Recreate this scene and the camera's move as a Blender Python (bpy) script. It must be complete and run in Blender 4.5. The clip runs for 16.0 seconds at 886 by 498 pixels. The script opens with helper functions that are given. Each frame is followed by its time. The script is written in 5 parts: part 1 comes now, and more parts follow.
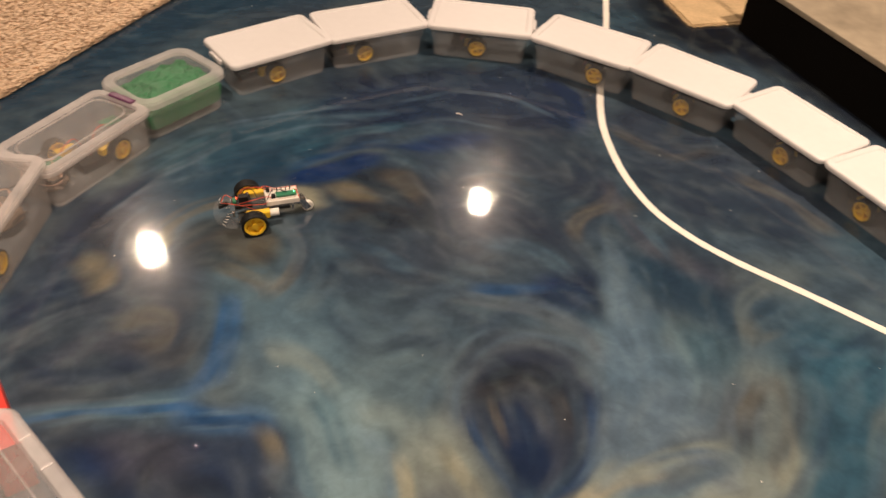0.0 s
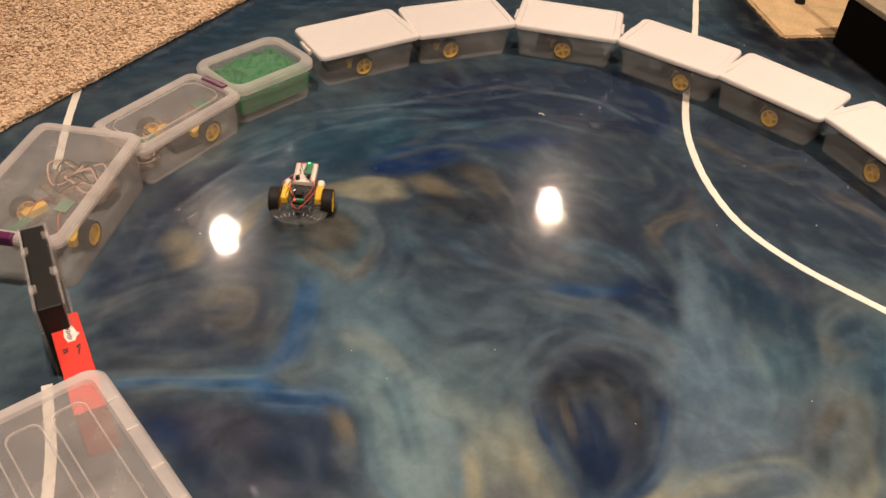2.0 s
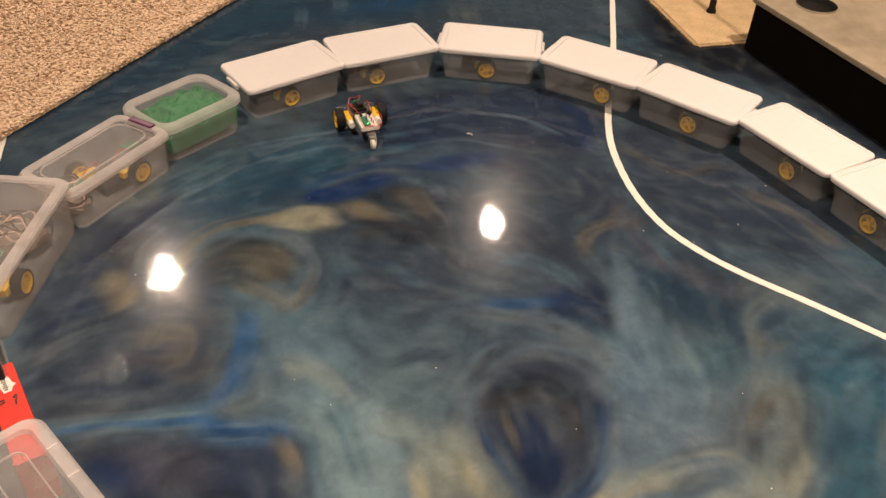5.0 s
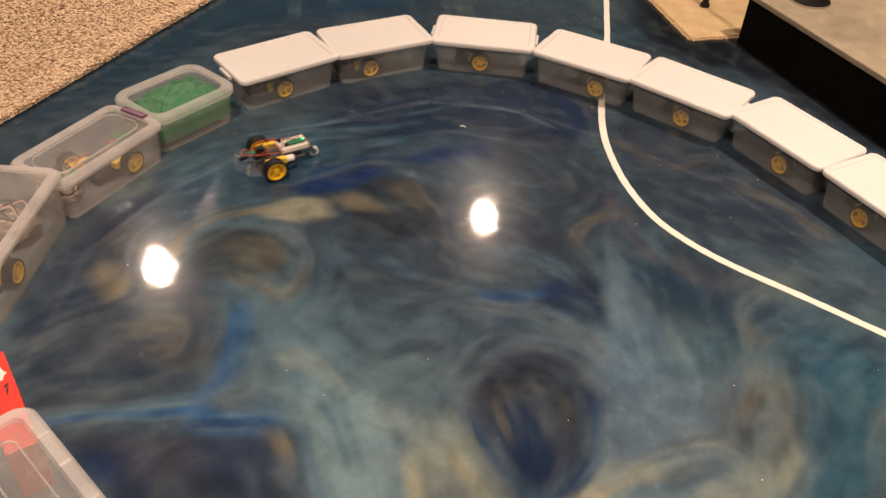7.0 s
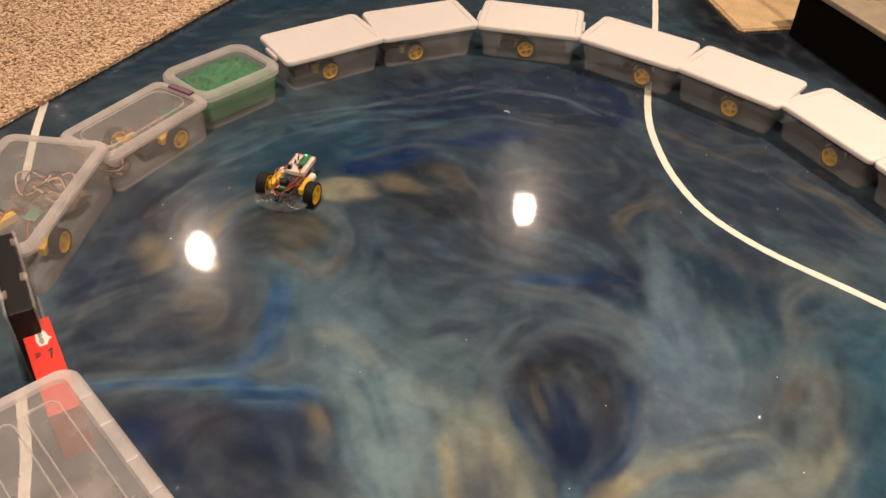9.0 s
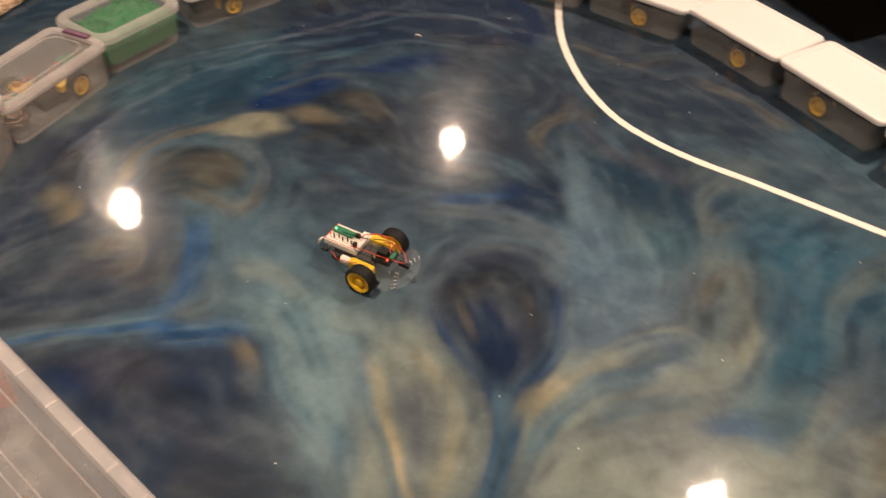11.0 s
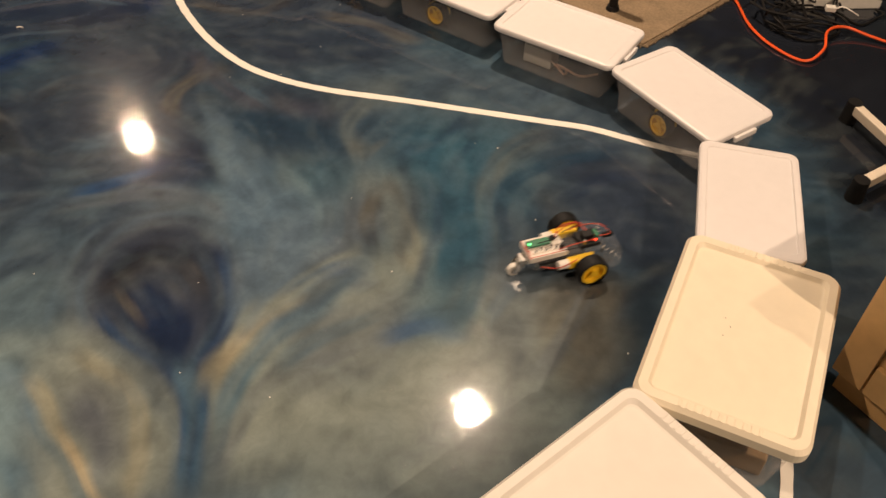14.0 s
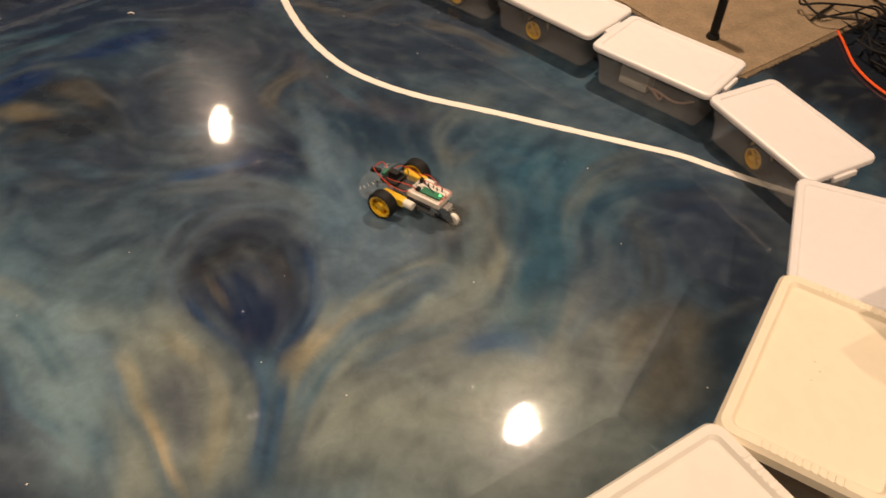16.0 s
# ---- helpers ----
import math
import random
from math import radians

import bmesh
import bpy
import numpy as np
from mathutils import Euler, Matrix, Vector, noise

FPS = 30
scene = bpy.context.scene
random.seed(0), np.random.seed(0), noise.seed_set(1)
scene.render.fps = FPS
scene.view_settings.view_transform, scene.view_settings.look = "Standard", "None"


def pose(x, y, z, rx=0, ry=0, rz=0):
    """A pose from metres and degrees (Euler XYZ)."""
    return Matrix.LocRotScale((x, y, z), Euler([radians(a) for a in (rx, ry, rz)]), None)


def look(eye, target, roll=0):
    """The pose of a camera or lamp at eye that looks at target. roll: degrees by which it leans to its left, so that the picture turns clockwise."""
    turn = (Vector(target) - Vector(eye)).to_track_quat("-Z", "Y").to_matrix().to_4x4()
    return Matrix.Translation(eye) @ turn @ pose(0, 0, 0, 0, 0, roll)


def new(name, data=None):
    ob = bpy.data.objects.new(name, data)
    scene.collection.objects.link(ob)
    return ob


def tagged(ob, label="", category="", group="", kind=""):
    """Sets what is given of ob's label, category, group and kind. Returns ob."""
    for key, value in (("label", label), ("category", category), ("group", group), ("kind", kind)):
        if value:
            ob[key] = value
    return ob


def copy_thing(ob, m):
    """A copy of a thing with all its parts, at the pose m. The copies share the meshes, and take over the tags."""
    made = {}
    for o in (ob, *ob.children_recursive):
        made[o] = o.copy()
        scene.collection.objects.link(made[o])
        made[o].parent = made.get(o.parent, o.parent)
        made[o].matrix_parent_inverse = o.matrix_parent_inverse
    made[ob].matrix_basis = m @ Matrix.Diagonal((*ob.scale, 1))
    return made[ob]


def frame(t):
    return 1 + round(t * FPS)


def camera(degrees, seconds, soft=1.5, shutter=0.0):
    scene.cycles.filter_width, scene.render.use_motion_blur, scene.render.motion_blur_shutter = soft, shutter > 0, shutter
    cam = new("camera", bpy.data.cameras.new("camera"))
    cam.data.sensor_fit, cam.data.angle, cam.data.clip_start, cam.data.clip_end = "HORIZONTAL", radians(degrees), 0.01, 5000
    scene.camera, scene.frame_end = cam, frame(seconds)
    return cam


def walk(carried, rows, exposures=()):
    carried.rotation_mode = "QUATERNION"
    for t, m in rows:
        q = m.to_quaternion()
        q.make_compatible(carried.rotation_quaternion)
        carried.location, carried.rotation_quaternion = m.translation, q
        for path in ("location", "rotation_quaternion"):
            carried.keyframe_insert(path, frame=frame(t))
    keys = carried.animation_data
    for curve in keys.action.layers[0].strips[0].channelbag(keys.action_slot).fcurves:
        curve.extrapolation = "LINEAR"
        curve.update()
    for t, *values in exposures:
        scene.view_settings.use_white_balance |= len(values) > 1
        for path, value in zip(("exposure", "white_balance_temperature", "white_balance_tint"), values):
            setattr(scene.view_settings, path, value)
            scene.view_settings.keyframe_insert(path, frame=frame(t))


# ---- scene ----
cam = camera(55.1, 16.0, 1.5, 0.5)
PATH = [
    (0, (-0.877, -1.172, 1.373), (-0.612, 0.315, 0.063), 4.0),
    (0.5, (-0.901, -1.184, 1.36), (-0.751, 0.328, 0.06), 3.9),
    (1, (-0.91, -1.188, 1.36), (-0.799, 0.323, 0.055), 3.7),
    (1.5, (-0.915, -1.191, 1.354), (-0.807, 0.321, 0.05), 3.5),
    (2, (-0.91, -1.19, 1.361), (-0.794, 0.316, 0.05), 3.7),
    (2.5, (-0.904, -1.216, 1.353), (-0.749, 0.288, 0.043), 5.1),
    (3, (-0.896, -1.23, 1.354), (-0.695, 0.265, 0.041), 5.4),
    (3.5, (-0.889, -1.232, 1.357), (-0.669, 0.254, 0.037), 4.5),
    (4, (-0.893, -1.23, 1.377), (-0.667, 0.27, 0.074), 3.6),
    (4.5, (-0.879, -1.22, 1.387), (-0.646, 0.309, 0.12), 2.4),
    (7, (-0.882, -1.225, 1.38), (-0.629, 0.294, 0.104), 3.2),
    (7.5, (-0.898, -1.224, 1.379), (-0.68, 0.297, 0.099), 3.2),
    (8, (-0.902, -1.231, 1.375), (-0.74, 0.295, 0.092), 2.8),
    (10.5, (-0.858, -1.254, 1.312), (-0.652, 0.222, -0.021), 1.8),
    (11, (-0.845, -1.271, 1.315), (-0.551, 0.142, -0.07), 1.8),
    (11.5, (-0.795, -1.3, 1.311), (-0.361, 0.061, -0.089), 1.8),
    (12, (-0.755, -1.33, 1.291), (-0.152, -0.037, -0.11), 2.2),
    (12.5, (-0.713, -1.348, 1.285), (0.006, -0.142, -0.138), 1.6),
    (13, (-0.664, -1.366, 1.286), (0.112, -0.207, -0.147), 0.6),
    (13.5, (-0.668, -1.364, 1.279), (0.144, -0.221, -0.146), 1.8),
    (14, (-0.674, -1.36, 1.279), (0.133, -0.215, -0.148), 2.3),
    (14.5, (-0.684, -1.352, 1.28), (0.106, -0.195, -0.146), 2.7),
    (15, (-0.698, -1.344, 1.279), (0.063, -0.166, -0.146), 3.3),
    (15.5, (-0.706, -1.343, 1.277), (0.028, -0.144, -0.146), 3.4),
    (16, (-0.721, -1.333, 1.285), (-0.025, -0.105, -0.132), 3.5),
]
walk(cam, [(t, look(eye, target, roll)) for t, eye, target, roll in PATH], [(t, stops, kelvin, 10) for t, stops, kelvin in ((0.0, 0.08, 6500), (10.5, 0.06, 6500), (11.5, 0.05, 6600), (13.0, -0.17, 6950), (16.0, -0.13, 6900))])


# ---- light ----
# recessed ceiling cans: three that mirror in the floor, three unseen added for fill
LAMPS = [(-2.06, 3.27, 48), (0.23, 3.67, 39), (0.90, 0.58, 40), (-1.38, -0.10, 36), (1.55, -2.50, 28), (0.60, -3.00, 74)]
CEILING = 2.45
world = bpy.data.worlds.new("world")
scene.world = world
world.use_nodes = True
world.node_tree.nodes["Background"].inputs[0].default_value = (1.0, 0.82, 0.62, 1)
world.node_tree.nodes["Background"].inputs[1].default_value = 0.02
for lx, ly, watts in LAMPS:
    data = bpy.data.lights.new("ceiling_lamp_light", "AREA")
    data.shape, data.size, data.energy = "DISK", 0.066, watts
    data.color, data.spread = (1.0, 0.765, 0.59), radians(140)
    lamp = new("ceiling_lamp_light", data)
    lamp.matrix_world = pose(lx, ly, CEILING - 0.012)


# ---- materials ----
def nodes_of(name):
    m = bpy.data.materials.new(name)
    m.use_nodes = True
    return m, m.node_tree.nodes, m.node_tree.links


def plain(name, color, rough=0.5, metal=0.0, grain=0.12, scale=60.0, bump=0.05, coat=0.0, spec=0.5):
    """An opaque surface with two scales of variation and a fine relief."""
    m, n, l = nodes_of(name)
    b = n["Principled BSDF"]
    geo = n.new("ShaderNodeTexCoord")
    fine, broad = n.new("ShaderNodeTexNoise"), n.new("ShaderNodeTexNoise")
    fine.inputs["Scale"].default_value, broad.inputs["Scale"].default_value = scale, scale / 9
    fine.inputs["Detail"].default_value = 5
    l.new(geo.outputs["Object"], fine.inputs["Vector"]), l.new(geo.outputs["Object"], broad.inputs["Vector"])
    add = n.new("ShaderNodeMath")
    add.operation = "ADD"
    l.new(fine.outputs["Fac"], add.inputs[0]), l.new(broad.outputs["Fac"], add.inputs[1])
    ramp = n.new("ShaderNodeMapRange")
    ramp.inputs["From Min"].default_value, ramp.inputs["From Max"].default_value = 0.6, 1.4
    ramp.inputs["To Min"].default_value, ramp.inputs["To Max"].default_value = 1 - grain, 1 + grain
    l.new(add.outputs[0], ramp.inputs["Value"])
    mul = n.new("ShaderNodeVectorMath")
    mul.operation = "SCALE"
    mul.inputs[0].default_value = color
    l.new(ramp.outputs[0], mul.inputs["Scale"])
    l.new(mul.outputs[0], b.inputs["Base Color"])
    b.inputs["Roughness"].default_value, b.inputs["Metallic"].default_value = rough, metal
    b.inputs["Specular IOR Level"].default_value = spec
    b.inputs["Coat Weight"].default_value = coat
    if bump:
        bp = n.new("ShaderNodeBump")
        bp.inputs["Strength"].default_value, bp.inputs["Distance"].default_value = bump, 0.002
        l.new(fine.outputs["Fac"], bp.inputs["Height"]), l.new(bp.outputs[0], b.inputs["Normal"])
    return m


def frosted(name, color, cover, rough=0.3, scuff=0.1):
    """Translucent plastic: part of the light goes straight through, the rest is scattered by the milky wall."""
    m, n, l = nodes_of(name)
    b = n["Principled BSDF"]
    b.inputs["Base Color"].default_value = (*color, 1)
    b.inputs["Roughness"].default_value = rough
    clear, thru, mix, mix2 = (n.new("ShaderNodeBsdfTransparent"), n.new("ShaderNodeBsdfTranslucent"),
                              n.new("ShaderNodeMixShader"), n.new("ShaderNodeMixShader"))
    thru.inputs["Color"].default_value = (*color, 1)
    mix2.inputs[0].default_value = 0.45
    l.new(b.outputs[0], mix2.inputs[1]), l.new(thru.outputs[0], mix2.inputs[2])
    geo, noise_t, ramp = n.new("ShaderNodeTexCoord"), n.new("ShaderNodeTexNoise"), n.new("ShaderNodeMapRange")
    noise_t.inputs["Scale"].default_value, noise_t.inputs["Detail"].default_value = 14, 6
    l.new(geo.outputs["Object"], noise_t.inputs["Vector"]), l.new(noise_t.outputs["Fac"], ramp.inputs["Value"])
    ramp.inputs["From Min"].default_value, ramp.inputs["From Max"].default_value = 0.3, 0.7
    ramp.inputs["To Min"].default_value, ramp.inputs["To Max"].default_value = cover - scuff, cover + scuff
    l.new(ramp.outputs[0], mix.inputs[0])
    l.new(clear.outputs[0], mix.inputs[1]), l.new(mix2.outputs[0], mix.inputs[2])
    l.new(mix.outputs[0], n["Material Output"].inputs["Surface"])
    return m


def glowing(name, color, power):
    m, n, l = nodes_of(name)
    b = n["Principled BSDF"]
    b.inputs["Base Color"].default_value = (*color, 1)
    b.inputs["Emission Color"].default_value = (*color, 1)
    b.inputs["Emission Strength"].default_value = power
    return m


def epoxy():
    """Poured metallic resin: pigment from the 'pigment' attribute, a glossy wavy skin with fine scratches."""
    m, n, l = nodes_of("poured_resin")
    b = n["Principled BSDF"]
    geo, col = n.new("ShaderNodeTexCoord"), n.new("ShaderNodeVertexColor")
    col.layer_name = "pigment"
    silk = n.new("ShaderNodeTexNoise")
    silk.inputs["Scale"].default_value, silk.inputs["Detail"].default_value, silk.inputs["Distortion"].default_value = 9, 9, 1.6
    l.new(geo.outputs["Object"], silk.inputs["Vector"])
    rng = n.new("ShaderNodeMapRange")
    rng.inputs["From Min"].default_value, rng.inputs["From Max"].default_value = 0.3, 0.7
    rng.inputs["To Min"].default_value, rng.inputs["To Max"].default_value = 0.88, 1.12
    l.new(silk.outputs["Fac"], rng.inputs["Value"])
    mot, mrng, both_s = n.new("ShaderNodeTexNoise"), n.new("ShaderNodeMapRange"), n.new("ShaderNodeMath")
    mot.inputs["Scale"].default_value, mot.inputs["Detail"].default_value, mot.inputs["Roughness"].default_value, mot.inputs["Distortion"].default_value = 38, 8, 0.65, 0.8
    l.new(geo.outputs["Object"], mot.inputs["Vector"]), l.new(mot.outputs["Fac"], mrng.inputs["Value"])
    mrng.inputs["From Min"].default_value, mrng.inputs["From Max"].default_value = 0.3, 0.7
    mrng.inputs["To Min"].default_value, mrng.inputs["To Max"].default_value = 0.91, 1.09
    both_s.operation = "MULTIPLY"
    l.new(rng.outputs[0], both_s.inputs[0]), l.new(mrng.outputs[0], both_s.inputs[1])
    mul = n.new("ShaderNodeVectorMath")
    mul.operation = "SCALE"
    l.new(col.outputs["Color"], mul.inputs[0]), l.new(both_s.outputs[0], mul.inputs["Scale"])
    # dust specks
    speck, lim, mix = n.new("ShaderNodeTexVoronoi"), n.new("ShaderNodeMath"), n.new("ShaderNodeMix")
    speck.inputs["Scale"].default_value = 26
    lim.operation, lim.inputs[1].default_value = "LESS_THAN", 0.05
    l.new(geo.outputs["Object"], speck.inputs["Vector"]), l.new(speck.outputs["Distance"], lim.inputs[0])
    pick, both = n.new("ShaderNodeMath"), n.new("ShaderNodeMath")
    sep = n.new("ShaderNodeSeparateColor")
    l.new(speck.outputs["Color"], sep.inputs[0]), l.new(sep.outputs[0], pick.inputs[0])
    pick.operation, pick.inputs[1].default_value = "LESS_THAN", 0.13
    both.operation = "MULTIPLY"
    l.new(lim.outputs[0], both.inputs[0]), l.new(pick.outputs[0], both.inputs[1])
    mix.data_type = "RGBA"
    l.new(both.outputs[0], mix.inputs["Factor"]), l.new(mul.outputs[0], mix.inputs["A"])
    mix.inputs["B"].default_value = (0.55, 0.54, 0.50, 1)
    l.new(mix.outputs["Result"], b.inputs["Base Color"])
    b.inputs["Metallic"].default_value = 0.0
    b.inputs["Roughness"].default_value = 0.20
    b.inputs["Specular IOR Level"].default_value = 0.05
    b.inputs["Coat Weight"].default_value, b.inputs["Coat IOR"].default_value = 1.0, 1.5
    haze = n.new("ShaderNodeTexNoise")
    haze.inputs["Scale"].default_value, haze.inputs["Detail"].default_value = 5, 8
    l.new(geo.outputs["Object"], haze.inputs["Vector"])
    rr = n.new("ShaderNodeMapRange")
    rr.inputs["From Min"].default_value, rr.inputs["From Max"].default_value = 0.3, 0.75
    rr.inputs["To Min"].default_value, rr.inputs["To Max"].default_value = 0.015, 0.040
    l.new(haze.outputs["Fac"], rr.inputs["Value"]), l.new(rr.outputs[0], b.inputs["Coat Roughness"])
    wave, scr = n.new("ShaderNodeTexNoise"), n.new("ShaderNodeTexNoise")
    wave.inputs["Scale"].default_value, wave.inputs["Detail"].default_value = 26, 6
    scr.inputs["Scale"].default_value, scr.inputs["Detail"].default_value, scr.inputs["Distortion"].default_value = 130, 3, 2.5
    l.new(geo.outputs["Object"], wave.inputs["Vector"]), l.new(geo.outputs["Object"], scr.inputs["Vector"])
    b1, b2 = n.new("ShaderNodeBump"), n.new("ShaderNodeBump")
    b1.inputs["Strength"].default_value, b1.inputs["Distance"].default_value = 0.075, 0.0030
    b2.inputs["Strength"].default_value, b2.inputs["Distance"].default_value = 0.07, 0.0006
    l.new(wave.outputs["Fac"], b1.inputs["Height"]), l.new(scr.outputs["Fac"], b2.inputs["Height"])
    l.new(b1.outputs[0], b2.inputs["Normal"])
    # hairline scratches in six directions, each a run of thin broken grooves
    last = b2
    for turn, seed in ((8, 3.0), (41, 11.0), (72, 19.0), (101, 31.0), (134, 43.0), (163, 57.0)):
        lay, hair, thin = n.new("ShaderNodeMapping"), n.new("ShaderNodeTexNoise"), n.new("ShaderNodeMapRange")
        lay.inputs["Rotation"].default_value = (0, 0, radians(turn))
        lay.inputs["Location"].default_value = (seed, seed, 0)
        lay.inputs["Scale"].default_value = (15, 230, 1)
        hair.inputs["Scale"].default_value, hair.inputs["Detail"].default_value, hair.inputs["Distortion"].default_value = 1.0, 1.0, 0.35
        l.new(geo.outputs["Object"], lay.inputs["Vector"]), l.new(lay.outputs[0], hair.inputs["Vector"])
        thin.inputs["From Min"].default_value, thin.inputs["From Max"].default_value = 0.69, 0.74
        l.new(hair.outputs["Fac"], thin.inputs["Value"])
        groove = n.new("ShaderNodeBump")
        groove.inputs["Strength"].default_value, groove.inputs["Distance"].default_value = 0.30, 0.0006
        l.new(thin.outputs[0], groove.inputs["Height"]), l.new(last.outputs[0], groove.inputs["Normal"])
        last = groove
    l.new(last.outputs[0], b.inputs["Coat Normal"])
    return m


RESIN = epoxy()
WHITE_LID = plain("white_lid_plastic", (0.72, 0.685, 0.665), 0.42, grain=0.03, scale=40, bump=0.04)
CREAM_LID = plain("cream_lid_plastic", (0.78, 0.69, 0.53), 0.5, grain=0.05, scale=30, bump=0.06)
BOX_WALL = frosted("milky_box_plastic", (0.84, 0.83, 0.82), 0.13, 0.20, 0.05)
TUB_WALL = frosted("clear_tub_plastic", (0.86, 0.82, 0.79), 0.15, 0.16, 0.03)
TUB_LID = frosted("frosted_lid_plastic", (0.92, 0.86, 0.82), 0.25, 0.15, 0.07)
TUB_EDGE = frosted("milky_tub_edge", (0.95, 0.90, 0.88), 0.50, 0.13, 0.08)
PANE = frosted("clear_lid_window", (0.80, 0.84, 0.80), 0.06, 0.10, 0.02)
ACRYLIC = frosted("clear_acrylic", (0.80, 0.82, 0.84), 0.055, 0.05, 0.02)
PURPLE = plain("purple_latch_plastic", (0.10, 0.015, 0.07), 0.35)
GREEN = plain("green_tissue", (0.010, 0.17, 0.052), 0.6, grain=0.35, scale=25, bump=0.3)
TAPE = plain("white_tape", (0.78, 0.74, 0.66), 0.6, grain=0.05)
YELLOW = plain("yellow_plastic", (0.78, 0.49, 0.025), 0.4, grain=0.05)
RUBBER = plain("black_rubber", (0.008, 0.008, 0.008), 0.6, grain=0.2, spec=0.25)
BLACK = plain("black_plastic", (0.009, 0.0085, 0.0085), 0.55, grain=0.2, spec=0.3)
BOARD_WHITE = plain("white_breadboard", (0.72, 0.66, 0.58), 0.55, grain=0.05)
PCB = plain("green_circuit_board", (0.02, 0.16, 0.08), 0.4, grain=0.2)
RED_WIRE = plain("red_wire", (0.50, 0.055, 0.02), 0.4)
ORANGE = plain("orange_cord", (0.80, 0.10, 0.02), 0.45)
DARK_WIRE = plain("dark_wire", (0.008, 0.0075, 0.007), 0.6, spec=0.25)
STEEL = plain("bright_steel", (0.6, 0.58, 0.55), 0.25, metal=1.0)
NYLON = plain("white_nylon", (0.72, 0.69, 0.62), 0.4)
RED_CARD = plain("red_card", (0.62, 0.035, 0.022), 0.5, grain=0.04)
PRINT_WHITE = plain("white_print", (0.75, 0.68, 0.62), 0.6)
INK = plain("black_ink", (0.03, 0.02, 0.02), 0.6)
WOOD = plain("pale_wood", (0.62, 0.39, 0.17), 0.5, grain=0.15, scale=30)
PAINTED = plain("white_painted_wood", (0.66, 0.58, 0.46), 0.5, grain=0.08)
WORN_TOP = plain("worn_beige_top", (0.34, 0.28, 0.20), 0.5, grain=0.3, scale=18)
# unseen walls and ceiling, darkened so they veil the glossy floor less
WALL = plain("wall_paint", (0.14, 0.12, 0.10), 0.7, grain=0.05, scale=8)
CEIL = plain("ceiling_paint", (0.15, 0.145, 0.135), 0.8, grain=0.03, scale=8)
RUG = plain("tan_rug", (0.34, 0.25, 0.15), 0.95, grain=0.25, scale=120, bump=0.6)
KRAFT = plain("brown_card", (0.36, 0.24, 0.13), 0.7)
BROWN_DIRT = plain("brown_dirt", (0.05, 0.035, 0.02), 0.8)
PAPER = plain("pink_paper", (0.62, 0.40, 0.30), 0.6)


def shag():
    m, n, l = nodes_of("shag_pile")
    b = n["Principled BSDF"]
    g = n.new("ShaderNodeNewGeometry")
    ramp = n.new("ShaderNodeValToRGB")
    for k, (p, c) in enumerate(((0.0, (0.36, 0.24, 0.15)), (0.2, (0.68, 0.50, 0.345)), (0.8, (0.86, 0.665, 0.47)), (1.0, (0.46, 0.31, 0.19)))):
        e = ramp.color_ramp.elements[k] if k < 2 else ramp.color_ramp.elements.new(p)
        e.position, e.color = p, (*c, 1)
    l.new(g.outputs["Random Per Island"], ramp.inputs[0]), l.new(ramp.outputs[0], b.inputs["Base Color"])
    b.inputs["Roughness"].default_value = 0.95
    return m


SHAG = shag()


# ---- mesh helpers ----
def mesh_of(name, bm, material, smooth=False):
    me = bpy.data.meshes.new(name)
    bmesh.ops.recalc_face_normals(bm, faces=bm.faces)
    bm.to_mesh(me)
    bm.free()
    me.materials.append(material)
    if smooth:
        for p in me.polygons:
            p.use_smooth = True
    return me


def part(name, bm, material, parent, label="", at=None, smooth=False):
    ob = new(name, mesh_of(name, bm, material, smooth))
    ob.parent = parent
    if at is not None:
        ob.matrix_basis = at
    return tagged(ob, label)


def thing(name, at, label, category, group="", kind=""):
    ob = new(name)
    ob.empty_display_size = 0.05
    ob.matrix_basis = at
    return tagged(ob, label, category, group, kind)


def ring_points(hx, hy, r, z, seg=5):
    out = []
    r = min(r, hx, hy)
    for cx, cy, a0 in ((hx - r, hy - r, 0), (r - hx, hy - r, 90), (r - hx, r - hy, 180), (hx - r, r - hy, 270)):
        for k in range(seg + 1):
            a = radians(a0 + 90 * k / seg)
            out.append((cx + r * math.cos(a), cy + r * math.sin(a), z))
    return out


def loft(rings, cap0=True, cap1=True, bm=None, seg=5):
    """A skin through rounded rectangles (half x, half y, corner radius, height)."""
    bm = bm or bmesh.new()
    loops = [[bm.verts.new(p) for p in ring_points(*r, seg=seg)] for r in rings]
    for a, b in zip(loops, loops[1:]):
        for k in range(len(a)):
            j = (k + 1) % len(a)
            bm.faces.new((a[k], a[j], b[j], b[k]))
    if cap0:
        bm.faces.new(list(reversed(loops[0])))
    if cap1:
        bm.faces.new(loops[-1])
    return bm


def brick(sx, sy, sz, bevel=0.0, at=None, bm=None):
    """A block centred on its pose, its edges rounded."""
    bm = bm or bmesh.new()
    made = bmesh.ops.create_cube(bm, size=1, matrix=(at or Matrix()) @ Matrix.Diagonal((sx, sy, sz, 1)))
    if bevel:
        edges = list({e for v in made["verts"] for e in v.link_edges})
        bmesh.ops.bevel(bm, geom=edges, offset=bevel, segments=2, affect="EDGES", profile=0.6)
    return bm


def rod(r, h, at=None, bm=None, seg=20, r2=None):
    bm = bm or bmesh.new()
    bmesh.ops.create_cone(bm, cap_ends=True, segments=seg, radius1=r, radius2=r if r2 is None else r2, depth=h, matrix=at or Matrix())
    return bm


